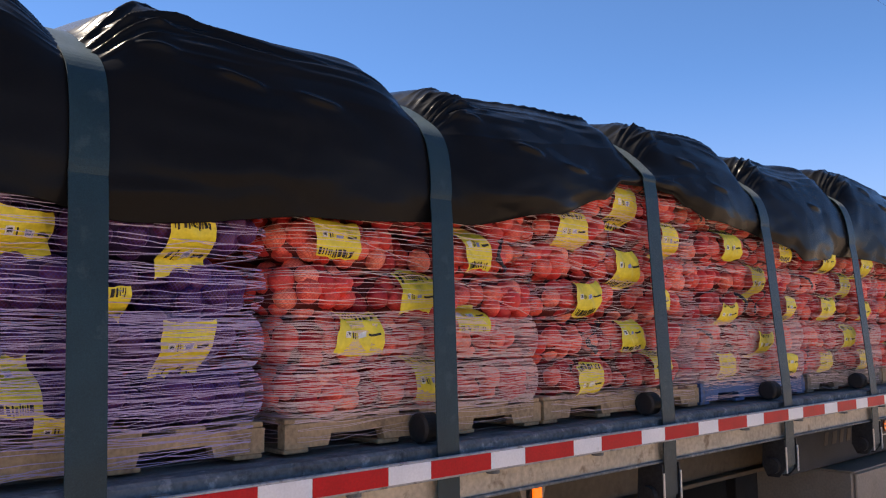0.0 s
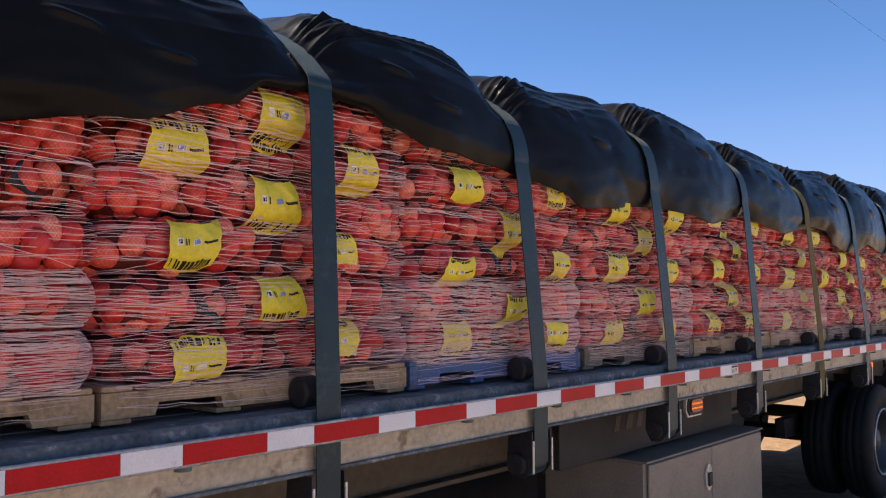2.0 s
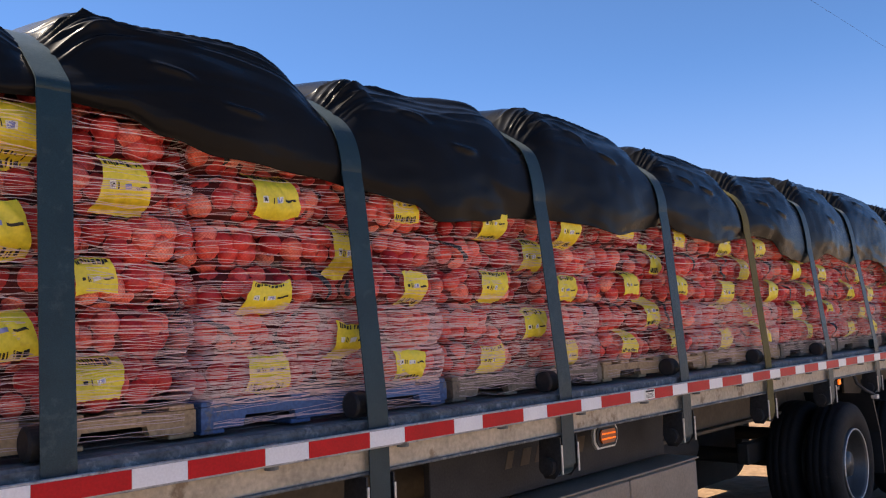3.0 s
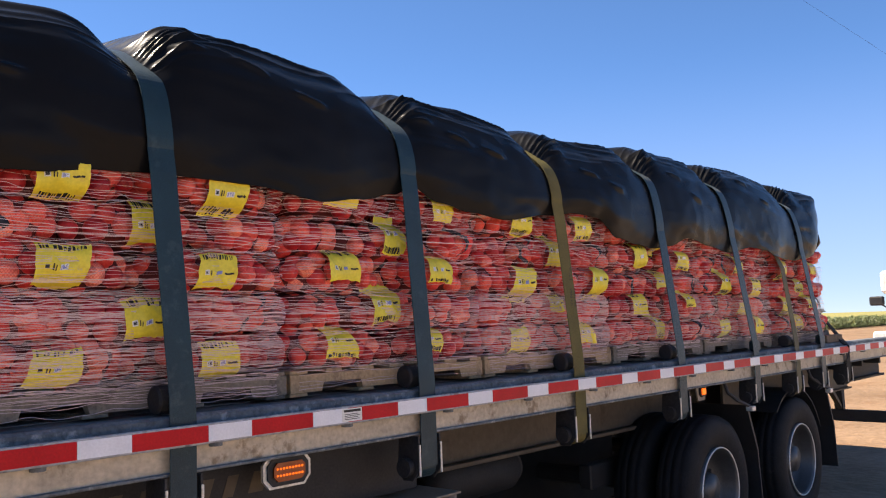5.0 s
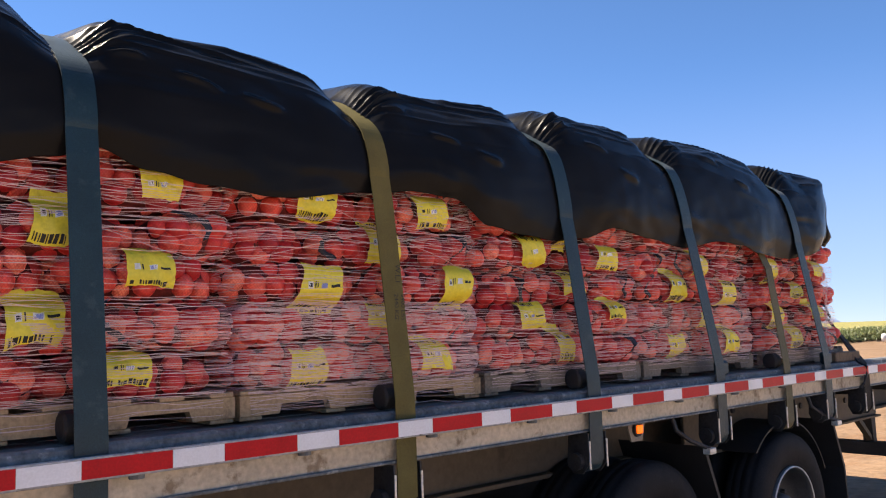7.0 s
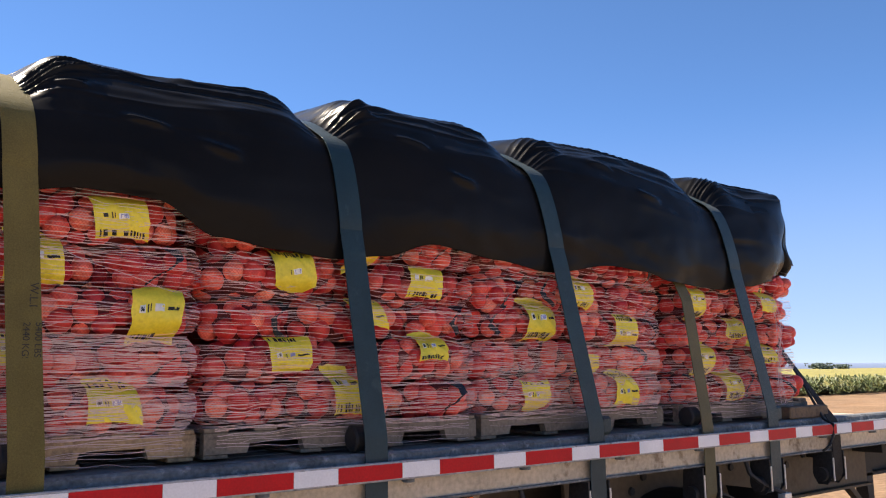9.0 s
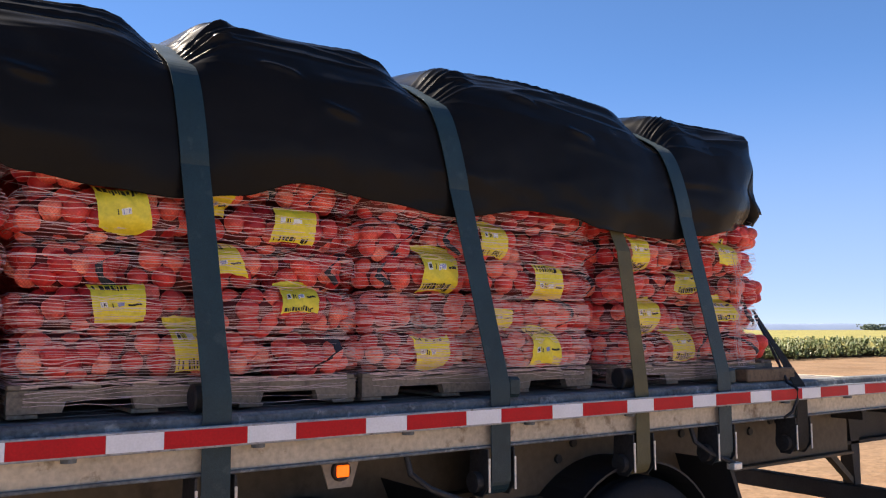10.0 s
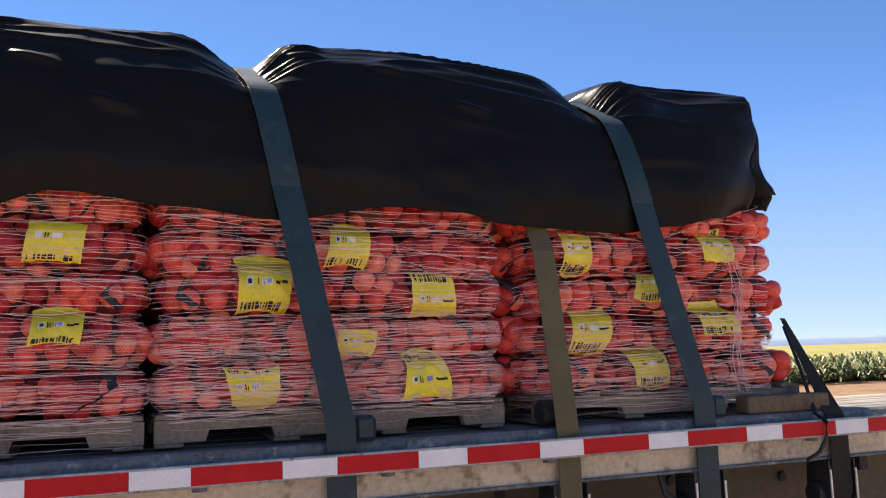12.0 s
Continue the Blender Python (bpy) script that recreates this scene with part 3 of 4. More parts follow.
def make_winch(x, mat):
    w = thing("strap_winch", "dark steel strap winch with pale worn edges under the rail", "winch", "winches along the trailer")
    w.location = (x, 0, 0)
    for s in (-1, 1):
        sx = s * 0.068
        part("side_plate", Build().prism([(0.03, 1.236), (0.15, 1.236), (0.16, 1.10), (0.13, 1.04), (0.07, 1.04), (0.03, 1.09)], "x", sx - 0.004, sx + 0.004), M_WINCH, w)
        part("plate_edge", Build().box(sx - 0.0045, sx + 0.0045, 0.022, 0.029, 1.065, 1.20, 0.001), M_EDGE, w, "bare worn steel edge")
    part("drum", Build().turned((0, 0.095, 1.10), "x", [(-0.105, 0.0), (-0.105, 0.042), (-0.075, 0.042), (-0.075, 0.03), (0.075, 0.03), (0.075, 0.045), (0.10, 0.045), (0.10, 0.0)], 22), M_WINCH, w, smooth=False)
    part("wound_strap", Build().turned((0, 0.095, 1.10), "x", [(-0.05, 0.03), (-0.05, 0.055), (0.05, 0.055), (0.05, 0.03)], 24), mat, w)


# ---- tarp and straps ----
EDGE = [(-2.3, 2.20), (-1.5, 2.14), (-1.25, 2.10), (-0.6, 2.165), (0.0, 2.20), (0.5, 2.28), (0.82, 2.37), (0.98, 2.46), (1.2, 2.475), (1.4, 2.465), (1.55, 2.41), (1.75, 2.365), (2.15, 2.345), (2.4, 2.315),
        (2.65, 2.28), (2.8, 2.215), (3.1, 2.24), (3.35, 2.275), (3.6, 2.285), (3.9, 2.275), (4.25, 2.24), (4.5, 2.275), (4.7, 2.315), (4.83, 2.36), (5.0, 2.30), (5.2, 2.27), (5.45, 2.25), (5.95, 2.31), (6.15, 2.335), (6.38, 2.325),
        (6.6, 2.215), (6.85, 2.19), (7.09, 2.175), (7.3, 2.20), (7.55, 2.265), (7.9, 2.23), (8.25, 2.195), (8.65, 2.25), (8.9, 2.235), (9.1, 2.195), (9.6, 2.18), (9.85, 2.21), (10.1, 2.255), (10.3, 2.31), (10.6, 2.40)]
TOPS = [(-1.9, -0.13), (-0.9, -0.12), (-0.4, -0.09), (0.1, -0.12), (0.8, -0.09), (1.2, -0.04), (1.9, -0.02), (2.4, -0.06), (2.8, -0.06), (3.3, -0.02), (3.8, 0.03), (4.4, 0.01), (5.3, -0.03), (6.4, -0.04), (7.5, 0.02), (8.8, 0.03), (9.7, 0.0), (10.2, -0.01), (10.6, -0.01)]


def pinch(x, width):
    return max(math.exp(-((x - s[1]) / width) ** 2) for s in STRAPS)


def tarp_point(x, u, plain=False):
    """The tarp's surface: u runs from the near lower edge (0) over the top to the far lower edge (1)."""
    p, wide = pinch(x, 0.13), pinch(x, 0.38)
    zb, up = blend(x, EDGE), blend(x, TOPS)
    zs = 2.60 + up
    pts = [(0.125 - 0.03 * (1 - wide), zb), (0.105 - 0.03 * (1 - wide), 0.6 * zb + 0.4 * zs), (0.125 - 0.02 * (1 - wide) + 0.02 * p, zs), (0.20 + 0.06 * p, 2.775 + up - 0.07 * p),
           (0.36 + 0.06 * p, 2.89 + up - 0.10 * p), (0.70, 2.955 + up - 0.10 * p), (1.2, 2.975 + up - 0.05 * p), (1.8, 2.97 + up - 0.05 * p), (2.2, 2.86 + up), (2.34, 2.6), (2.36, 2.3)]
    tuck = min(1.0, max(0.0, (x - 9.95) / 0.42)) ** 2 * 0.125
    square = min(1.0, max(0.0, (x - 10.0) / 0.35))
    pts[2] = (pts[2][0], pts[2][1] + 0.10 * square)
    pts[3] = (pts[3][0] - 0.06 * square, pts[3][1] + 0.055 * square)
    pts[4] = (pts[4][0] - 0.06 * square, pts[4][1] - 0.02 * square)
    pts = [(y + tuck * max(0.0, 1 - j / 5), z) for j, (y, z) in enumerate(pts)]
    k = u * (len(pts) - 1)
    i = min(int(k), len(pts) - 2)
    f = k - i
    a, b, c, d = (pts[max(0, min(len(pts) - 1, i + j))] for j in (-1, 0, 1, 2))
    y, z = (0.5 * (2 * b[m] + (c[m] - a[m]) * f + (2 * a[m] - 5 * b[m] + 4 * c[m] - d[m]) * f * f + (3 * b[m] - a[m] - 3 * c[m] + d[m]) * f ** 3) for m in (0, 1))
    if plain:
        return Vector((x, y, z))
    # folds leave each strap at the shoulder, curve over and run on along it
    near = min(STRAPS, key=lambda q: abs(q[1] - x))
    side = x - near[1]
    v = (u - 0.30) * 2.0 if u < 0.40 else 0.20 + (u - 0.40) * 3.4
    gone = abs(side)
    seed = near[0] * 3.7 + (11.0 if side > 0 else 0.0)
    w = v - (0.17 * (1 - math.exp(-gone / 0.12)) + 0.06 * gone) * (1 if side > 0 else 0.6)
    w += 0.016 * noise.noise(Vector((x * 5.0, v * 6.0, seed)))
    place = w / 0.046 + 1.1 * noise.noise(Vector((w * 9.0, seed, 0.3)))
    ridge = (1 - abs(math.sin(math.pi * place))) ** 1.4
    own = noise.noise(Vector((math.floor(place + 0.5) * 1.73, seed, 2.1)))
    reach = (0.30 + 0.30 * own) if side > 0 else (0.12 + 0.08 * own)
    strength = (0.026 + 0.016 * own) if side > 0 else 0.012
    band = min(1.0, max(0.0, (w + 0.20) / 0.08)) * min(1.0, max(0.0, (0.13 - w) / 0.12))
    fold = strength * ridge * band * math.exp(-(gone / reach) ** 1.6) * (1 - math.exp(-(gone / 0.065) ** 2))
    fold += 0.028 * math.exp(-((side - 0.16) / 0.09) ** 2) * math.exp(-((v - 0.12) / 0.16) ** 2) - 0.012 * band * (1 - p) * math.exp(-(gone / 0.4) ** 2)
    crease = 1 - abs(noise.noise(Vector((x * 0.9 + 3, u * 17 + 0.5 * x, 9)))) * 2.4
    top = math.exp(-((u - 0.42) / 0.13) ** 2)
    top *= 1.0 - min(1.0, max(0.0, (u - 0.385) / 0.05))
    slack = 0.022 * noise.noise(Vector((x * 1.6, u * 5, 4))) + 0.026 * top * (max(0, crease) ** 3 - 0.45) + 0.004 * noise.noise(Vector((x * 8, u * 26, 2)))
    order = [q[1] for q in STRAPS]
    k2 = sum(1 for q in order if q < x)
    if 0 < k2 < len(order):
        f2 = (x - order[k2 - 1]) / (order[k2] - order[k2 - 1])
        for c0, c1, amp in ((0.365, 0.325, 0.021), (0.335, 0.285, 0.016), (0.30, 0.27, 0.012)):
            line = c0 + (c1 - c0) * f2 + 0.012 * noise.noise(Vector((x * 1.7, c0 * 30, 11)))
            slack += amp * math.exp(-((u - line) / 0.011) ** 2) * max(0.0, math.sin(math.pi * f2)) * (0.4 + noise.noise(Vector((k2 * 3.1, c0 * 40, x * 0.8))))
        for h in range(3):
            cx = order[k2 - 1] + (0.14 + 0.22 * h) * (order[k2] - order[k2 - 1])
            cu = 0.30 - 0.05 * h + 0.03 * math.sin(k2 * 5 + h)
            lx, lu = x - cx, u - cu
            bow = lu + 0.10 * lx + (0.35 if h % 2 else -0.3) * lx * lx
            slack += 0.018 * math.exp(-(bow / 0.008) ** 2) * math.exp(-(lx / 0.075) ** 4)
    low = max(0.0, 1 - u / 0.12)
    slack += 0.012 * low * noise.noise(Vector((x * 5.5, 0.4, 6)))
    out = fold + slack * (1 - 0.95 * p)
    ny, nz = (-1.0, 0.15) if u < 0.2 else (-0.6, 0.8) if u < 0.42 else (0.0, 1.0) if u < 0.78 else (1.0, 0.2)
    ny, nz = (-1 + 0.9 * min(1, max(0, (u - 0.15) / 0.35)), 0.1 + 0.9 * min(1, max(0, (u - 0.15) / 0.3))) if u < 0.75 else (ny, nz)
    return Vector((x, y + out * ny, z + out * nz))


def make_tarp():
    rows = []
    nx = 1300
    us = [0.2 * j / 36 for j in range(36)] + [0.2 + 0.3 * j / 120 for j in range(120)] + [0.5 + 0.5 * j / 36 for j in range(37)]
    nu = len(us) - 1
    end = 10.345
    for i in range(nx + 1):
        x = -2.3 + (end + 2.3) * i / nx
        row = [tarp_point(x, u) for u in us]
        tail = min(1.0, max(0.0, (x - 9.95) / (end - 9.95))) ** 3
        rows.append([(p.x + tail * (0.020 * math.exp(-((p.z - 2.66) / 0.07) ** 2) - 0.035 * math.exp(-((p.z - 2.50) / 0.06) ** 2) + 0.015 * noise.noise(Vector((p.z * 9, 1.0, 4.0)))), p.y, p.z) for p in row])
    # the end hangs down in a puckered flap whose lower corner kicks out
    last = rows[-1]
    flap = [last]
    for k in range(1, 19):
        f = k / 18
        row = []
        for j in range(nu + 1):
            x, y, z = last[j]
            drop = max(0.0, z - (2.36 + 0.07 * noise.noise(Vector((y * 3, 0, 5)))))
            bend = math.sin(min(1, f * 5) * math.pi / 2)
            wob = 0.03 * noise.noise(Vector((y * 5, f * 4, 8))) + 0.02 * noise.noise(Vector((y * 13, f * 7, 3)))
            low = max(0.0, 1 - max(0.0, z - drop * f - 2.37) / 0.15)
            row.append((x + 0.015 * bend + wob * f * 0.7 + 0.11 * low ** 1.5 * max(0, 1 - y / 0.9), y + 0.02 * f, z - drop * f ** 1.2))
        flap.append(row)
    t = thing("tarpaulin", "black plastic tarpaulin strapped over the load, wrinkled and sagging", "tarpaulin")
    for name, sheet in (("main_sheet", rows), ("end_flap", flap)):
        o = part(name, Build().grid(sheet), M_TARP, t, "puckered black flap kicking out at its corner" if name == "end_flap" else "", smooth=True)
        o.modifiers.new("thick", "SOLIDIFY").thickness = 0.004


for cloth in (M_STRAP,):
    shader = cloth.node_tree.nodes["Principled BSDF"]
    shader.inputs["Sheen Weight"].default_value, shader.inputs["Sheen Roughness"].default_value = 0.08, 0.35
    shader.inputs["Roughness"].default_value = 0.45
    shader.inputs["Coat Weight"].default_value, shader.inputs["Coat Roughness"].default_value = 0.22, 0.30
STRAP_MATS = {"teal": M_STRAP, "olive": M_STRAP_OLIVE, "brown": M_STRAP_BROWN, "black": M_STRAP_BLACK}
STRAP_LABELS = {"teal": "dark teal webbing cargo strap over the tarp", "olive": "olive webbing cargo strap with stencilled load limit", "brown": "brown webbing cargo strap running under the tarp", "black": "thin black webbing strap slanting to the deck"}


def ribbon(centre, half, thick=0.004):
    """A flat band through points of (place, outward direction, width direction)."""
    rows = []
    for p, out, along in centre:
        a, o = along * half, out * thick
        rows.append([tuple(p - a), tuple(p + a), tuple(p + a + o), tuple(p - a + o), tuple(p - a)])
    return Build().grid(rows)


def make_strap(x0, x1, kind):
    path = []
    ax = Vector((1, 0, 0))
    y_edge = tarp_point(x1, 0.06, True).y
    for z in (1.10, 1.16, 1.24, 1.33, 1.42, 1.50):
        path.append((Vector((x0, 0.036 + max(0, z - 1.44) * 0.05, z)), Vector((0, -1, 0)), ax))
    zt = tarp_point(x1, 0.06, True).z
    for i in range(1, 13):
        f = i / 13
        z = 1.50 + (zt - 1.50) * f
        path.append((Vector((x0 + (x1 - x0) * (z - 1.5) / 1.35, 0.039 + (y_edge - 0.016 - 0.039) * f, z)), Vector((0, -1, 0)), ax))
    prev = None
    for j in range(7, 97, 1):
        u = j / 96
        zz = tarp_point(x1, u, True).z
        x = x0 + (x1 - x0) * min(1, max(0, (zz - 1.5) / 1.35)) if u < 0.5 else x1
        p, q = tarp_point(x, u, True), tarp_point(x, min(1, u + 0.02), True)
        d = (q - p).normalized()
        out = Vector((0, -d.z, d.y)) if u < 0.98 else prev
        prev = out
        path.append((p + out * 0.007, out, ax))
    b = ribbon(path, 0.05)
    s = thing("cargo_strap", STRAP_LABELS[kind], "cargo strap", "straps over the load")
    part("webbing", b, STRAP_MATS[kind], s)
    return s


def lettering(text, size, place, turn, parent):
    curve = bpy.data.curves.new("lettering", "FONT")
    curve.body, curve.size, curve.align_x, curve.align_y = text, size, "LEFT", "CENTER"
    tmp = bpy.data.objects.new("lettering", curve)
    scene.collection.objects.link(tmp)
    me = bpy.data.meshes.new_from_object(tmp)
    bpy.data.objects.remove(tmp)
    me.materials.clear()
    me.materials.append(M_INK)
    ob = part("lettering", me, None, parent, "black stencilled letters")
    ob.matrix_basis = Matrix.Translation(place) @ turn
    return ob


def make_straps():
    for x0, x1, kind in STRAPS:
        made = make_strap(x0, x1, kind)
        if kind == "olive":
            face = Matrix(((0, 1, 0, 0), (0, 0, -1, 0), (-1, 0, 0, 0), (0, 0, 0, 1)))
            for text, size, dx, z in (("W.L.L.", 0.034, 0.0, 2.02), ("5400 LBS", 0.028, 0.017, 1.90), ("2440 KGS", 0.028, -0.017, 1.90)):
                y = 0.039 + (tarp_point(x1, 0.0).y - 0.055) * (z - 0.07 - 1.5) / (tarp_point(x1, 0.06).z - 1.5)
                lettering(text, size, (x0 + dx, y - 0.012, z), Matrix.Rotation(0.0, 4, "X") @ face, made)
        make_winch(x0, STRAP_MATS[kind])
    ax = Vector((1, 0, 0))
    # the brown strap passes under the tarp
    path = [(Vector((9.28 - 0.05 * max(0, z - 1.4), 0.036 + 0.10 * max(0, z - 1.45) + 0.45 * max(0, z - 2.13), z)), Vector((0, -1, 0)), ax) for z in [1.10 + 0.1 * i for i in range(13)]]
    s = thing("cargo_strap", STRAP_LABELS["brown"], "cargo strap", "straps over the load")
    part("webbing", ribbon(path, 0.045), M_STRAP_BROWN, s)
    make_winch(9.28, M_STRAP_BROWN)
    # the black strap slants from the load's end down to the rail
    a, b = Vector((10.63, 0.38, 1.84)), Vector((10.56, 0.05, 1.42))
    path = [(a.lerp(b, f), Vector((0.3, -1, 0.2)).normalized(), Vector((1, 0.3 - 0.3 * f, 0)).normalized() * (0.35 + 0.65 * f)) for f in [i / 8 for i in range(9)]]
    path += [(Vector((10.56, 0.036, z)), Vector((0, -1, 0)), ax) for z in (1.36, 1.30, 1.2, 1.1)]
    s = thing("cargo_strap", STRAP_LABELS["black"], "cargo strap", "straps over the load")
    part("webbing", ribbon(path, 0.05), M_STRAP_BLACK, s)
    make_winch(10.56, M_STRAP_BLACK)
    cord = Build().tube([(10.60, 0.34, 1.80), (10.54, 0.20, 1.62), (10.46, 0.05, 1.43), (10.455, -0.012, 1.40), (10.45, -0.012, 1.34), (10.42, 0.0, 1.28), (10.36, 0.01, 1.25)], 0.008, 8)
    part("loose_cord", cord, M_BLACK, s, "black cord hanging over the rail", smooth=True)
    guard = Build().turned((0, 0.125, 1.492), "x", [(-0.036, 0.0), (-0.036, 0.040), (-0.030, 0.050), (0.030, 0.050), (0.036, 0.040), (0.036, 0.0)], 24).mesh("roll", M_BLACK, False)
    for x0, w in ((8.43, 0.075), (9.89, 0.07)):
        fold = Build().box(x0 + 0.052, x0 + 0.052 + w, 0.045, 0.115, 1.439, 1.525, 0.014).box(x0 + 0.051, x0 + 0.053 + w, 0.052, 0.108, 1.447, 1.516, 0.012)
        solid("folded_strap", fold, M_STRAP, "folded teal strap tail tucked beside its strap", "strap")
    for x0, x1, kind in [q for q in STRAPS[1:8]] + [(9.27, 9.27, "brown")]:
        g = tagged(new("edge_roll", guard), "black rubber roll wedged behind a strap", "edge protector", "rolls behind the straps")
        g.location = (x0 - 0.028, -0.008, 0)


# ---- pallets, sacks and wrap ----
PALLETS = []


def stack(x0, x1, wood, kind, phase, *labels):
    """One pallet load: its length, wood, net colour, which layers lie lengthwise, and its labels as x, z, width, height."""
    PALLETS.append((x0, x1, wood, kind, labels, phase))


stack(-1.99, -0.79, "tan", "purple", 1, (-1.48, 2.05, 0.16, 0.14), (-1.06, 2.03, 0.15, 0.15), (-1.26, 1.87, 0.12, 0.15), (-1.03, 1.75, 0.15, 0.15), (-1.48, 1.71, 0.12, 0.15), (-1.34, 1.58, 0.17, 0.10))
stack(-0.72, 0.47, "tan", "orange", 1, (-0.54, 2.12, 0.18, 0.12), (-0.18, 1.96, 0.15, 0.14), (-0.45, 1.81, 0.18, 0.14), (0.10, 2.12, 0.15, 0.16), (0.09, 1.85, 0.17, 0.11), (-0.16, 1.64, 0.15, 0.16))
stack(0.49, 1.68, "tan", "orange", 0, (0.72, 2.25, 0.20, 0.16), (1.09, 2.40, 0.18, 0.19), (1.04, 2.09, 0.18, 0.16), (0.74, 1.95, 0.17, 0.14), (0.77, 1.625, 0.18, 0.13), (1.06, 1.80, 0.17, 0.14), (1.42, 2.25, 0.16, 0.17), (1.33, 1.95, 0.13, 0.11), (1.36, 1.65, 0.15, 0.13))
stack(1.70, 2.89, "blue", "orange", 0, (1.98, 2.28, 0.18, 0.16), (1.94, 1.92, 0.19, 0.11), (1.97, 1.63, 0.17, 0.13), (2.35, 2.09, 0.14, 0.19), (2.33, 1.76, 0.15, 0.14), (2.67, 2.27, 0.13, 0.11), (2.68, 1.92, 0.15, 0.13), (2.65, 1.615, 0.16, 0.12))
stack(2.93, 4.12, "grey", "orange", 0, (3.21, 2.24, 0.17, 0.12), (3.54, 2.09, 0.15, 0.16), (3.23, 1.94, 0.17, 0.14), (3.52, 1.78, 0.16, 0.14), (3.21, 1.625, 0.17, 0.12), (3.84, 2.22, 0.17, 0.15), (3.80, 1.94, 0.16, 0.13), (3.81, 1.62, 0.17, 0.15))
stack(4.14, 5.34, "tan", "orange", 0, (4.40, 2.28, 0.19, 0.12), (4.70, 2.15, 0.14, 0.18), (4.38, 1.965, 0.18, 0.14), (4.65, 1.81, 0.17, 0.17), (4.39, 1.67, 0.17, 0.13), (5.05, 2.275, 0.15, 0.13), (5.00, 1.96, 0.17, 0.13), (4.96, 1.655, 0.15, 0.11))
stack(5.36, 6.57, "tan", "orange", 0, (5.68, 2.25, 0.18, 0.12), (6.02, 2.12, 0.17, 0.18), (5.72, 1.935, 0.19, 0.19), (6.0, 1.81, 0.12, 0.10), (5.65, 1.635, 0.16, 0.15), (6.28, 2.27, 0.18, 0.14), (6.42, 1.915, 0.17, 0.18), (6.28, 1.655, 0.17, 0.14))
stack(6.60, 7.82, "grey", "orange", 1, (6.92, 2.12, 0.17, 0.15), (7.28, 1.975, 0.16, 0.12), (7.16, 1.67, 0.13, 0.19), (6.92, 1.81, 0.17, 0.13), (7.25, 2.19, 0.12, 0.10), (7.55, 2.11, 0.17, 0.13), (7.54, 1.83, 0.15, 0.12))
stack(7.85, 9.09, "grey", "orange", 0, (8.19, 1.965, 0.18, 0.20), (8.49, 2.115, 0.15, 0.16), (8.83, 1.94, 0.17, 0.16), (8.15, 1.625, 0.17, 0.13), (8.51, 1.765, 0.14, 0.09), (8.77, 1.65, 0.17, 0.17))
stack(9.22, 10.50, "grey", "orange", 1, (9.43, 2.11, 0.13, 0.17), (9.80, 1.98, 0.17, 0.12), (10.09, 2.16, 0.17, 0.15), (9.48, 1.80, 0.18, 0.19), (9.77, 1.655, 0.16, 0.17), (10.11, 1.835, 0.18, 0.15))
BASE_Z, LAYER, FRONT = 1.552, 0.158, 0.165
ONIONS = []


def round_stack(a, b, c, n=2.7):
    """A cushion shape: distance from the middle along a direction."""
    return lambda d: 1.0 / ((abs(d[0]) / a) ** n + (abs(d[1]) / b) ** n + (abs(d[2]) / c) ** n) ** (1 / n)


def onion_shape(rings=7, around=11):
    """A bulb: round, a little flat, drawn out to a short neck at one end."""
    verts, faces = [(0, 0, -0.93)], []
    for i in range(1, rings):
        th = math.pi * (1 - i / rings)
        up = math.cos(th) * 0.95 + 0.16 * max(0.0, math.cos(th)) ** 6
        wide = math.sin(th) * (1 - 0.10 * max(0.0, math.cos(th)) ** 2)
        verts += [(wide * math.cos(2 * math.pi * (j + 0.5 * (i % 2)) / around), wide * math.sin(2 * math.pi * (j + 0.5 * (i % 2)) / around), up) for j in range(around)]
    verts.append((0, 0, 1.16))
    for j in range(around):
        k = (j + 1) % around
        faces.append((0, 1 + k, 1 + j))
        faces += [(1 + i * around + j, 1 + i * around + k, 1 + (i + 1) * around + k, 1 + (i + 1) * around + j) for i in range(rings - 2)]
        faces.append((len(verts) - 1, 1 + (rings - 2) * around + j, 1 + (rings - 2) * around + k))
    return verts, faces


BALL = onion_shape()


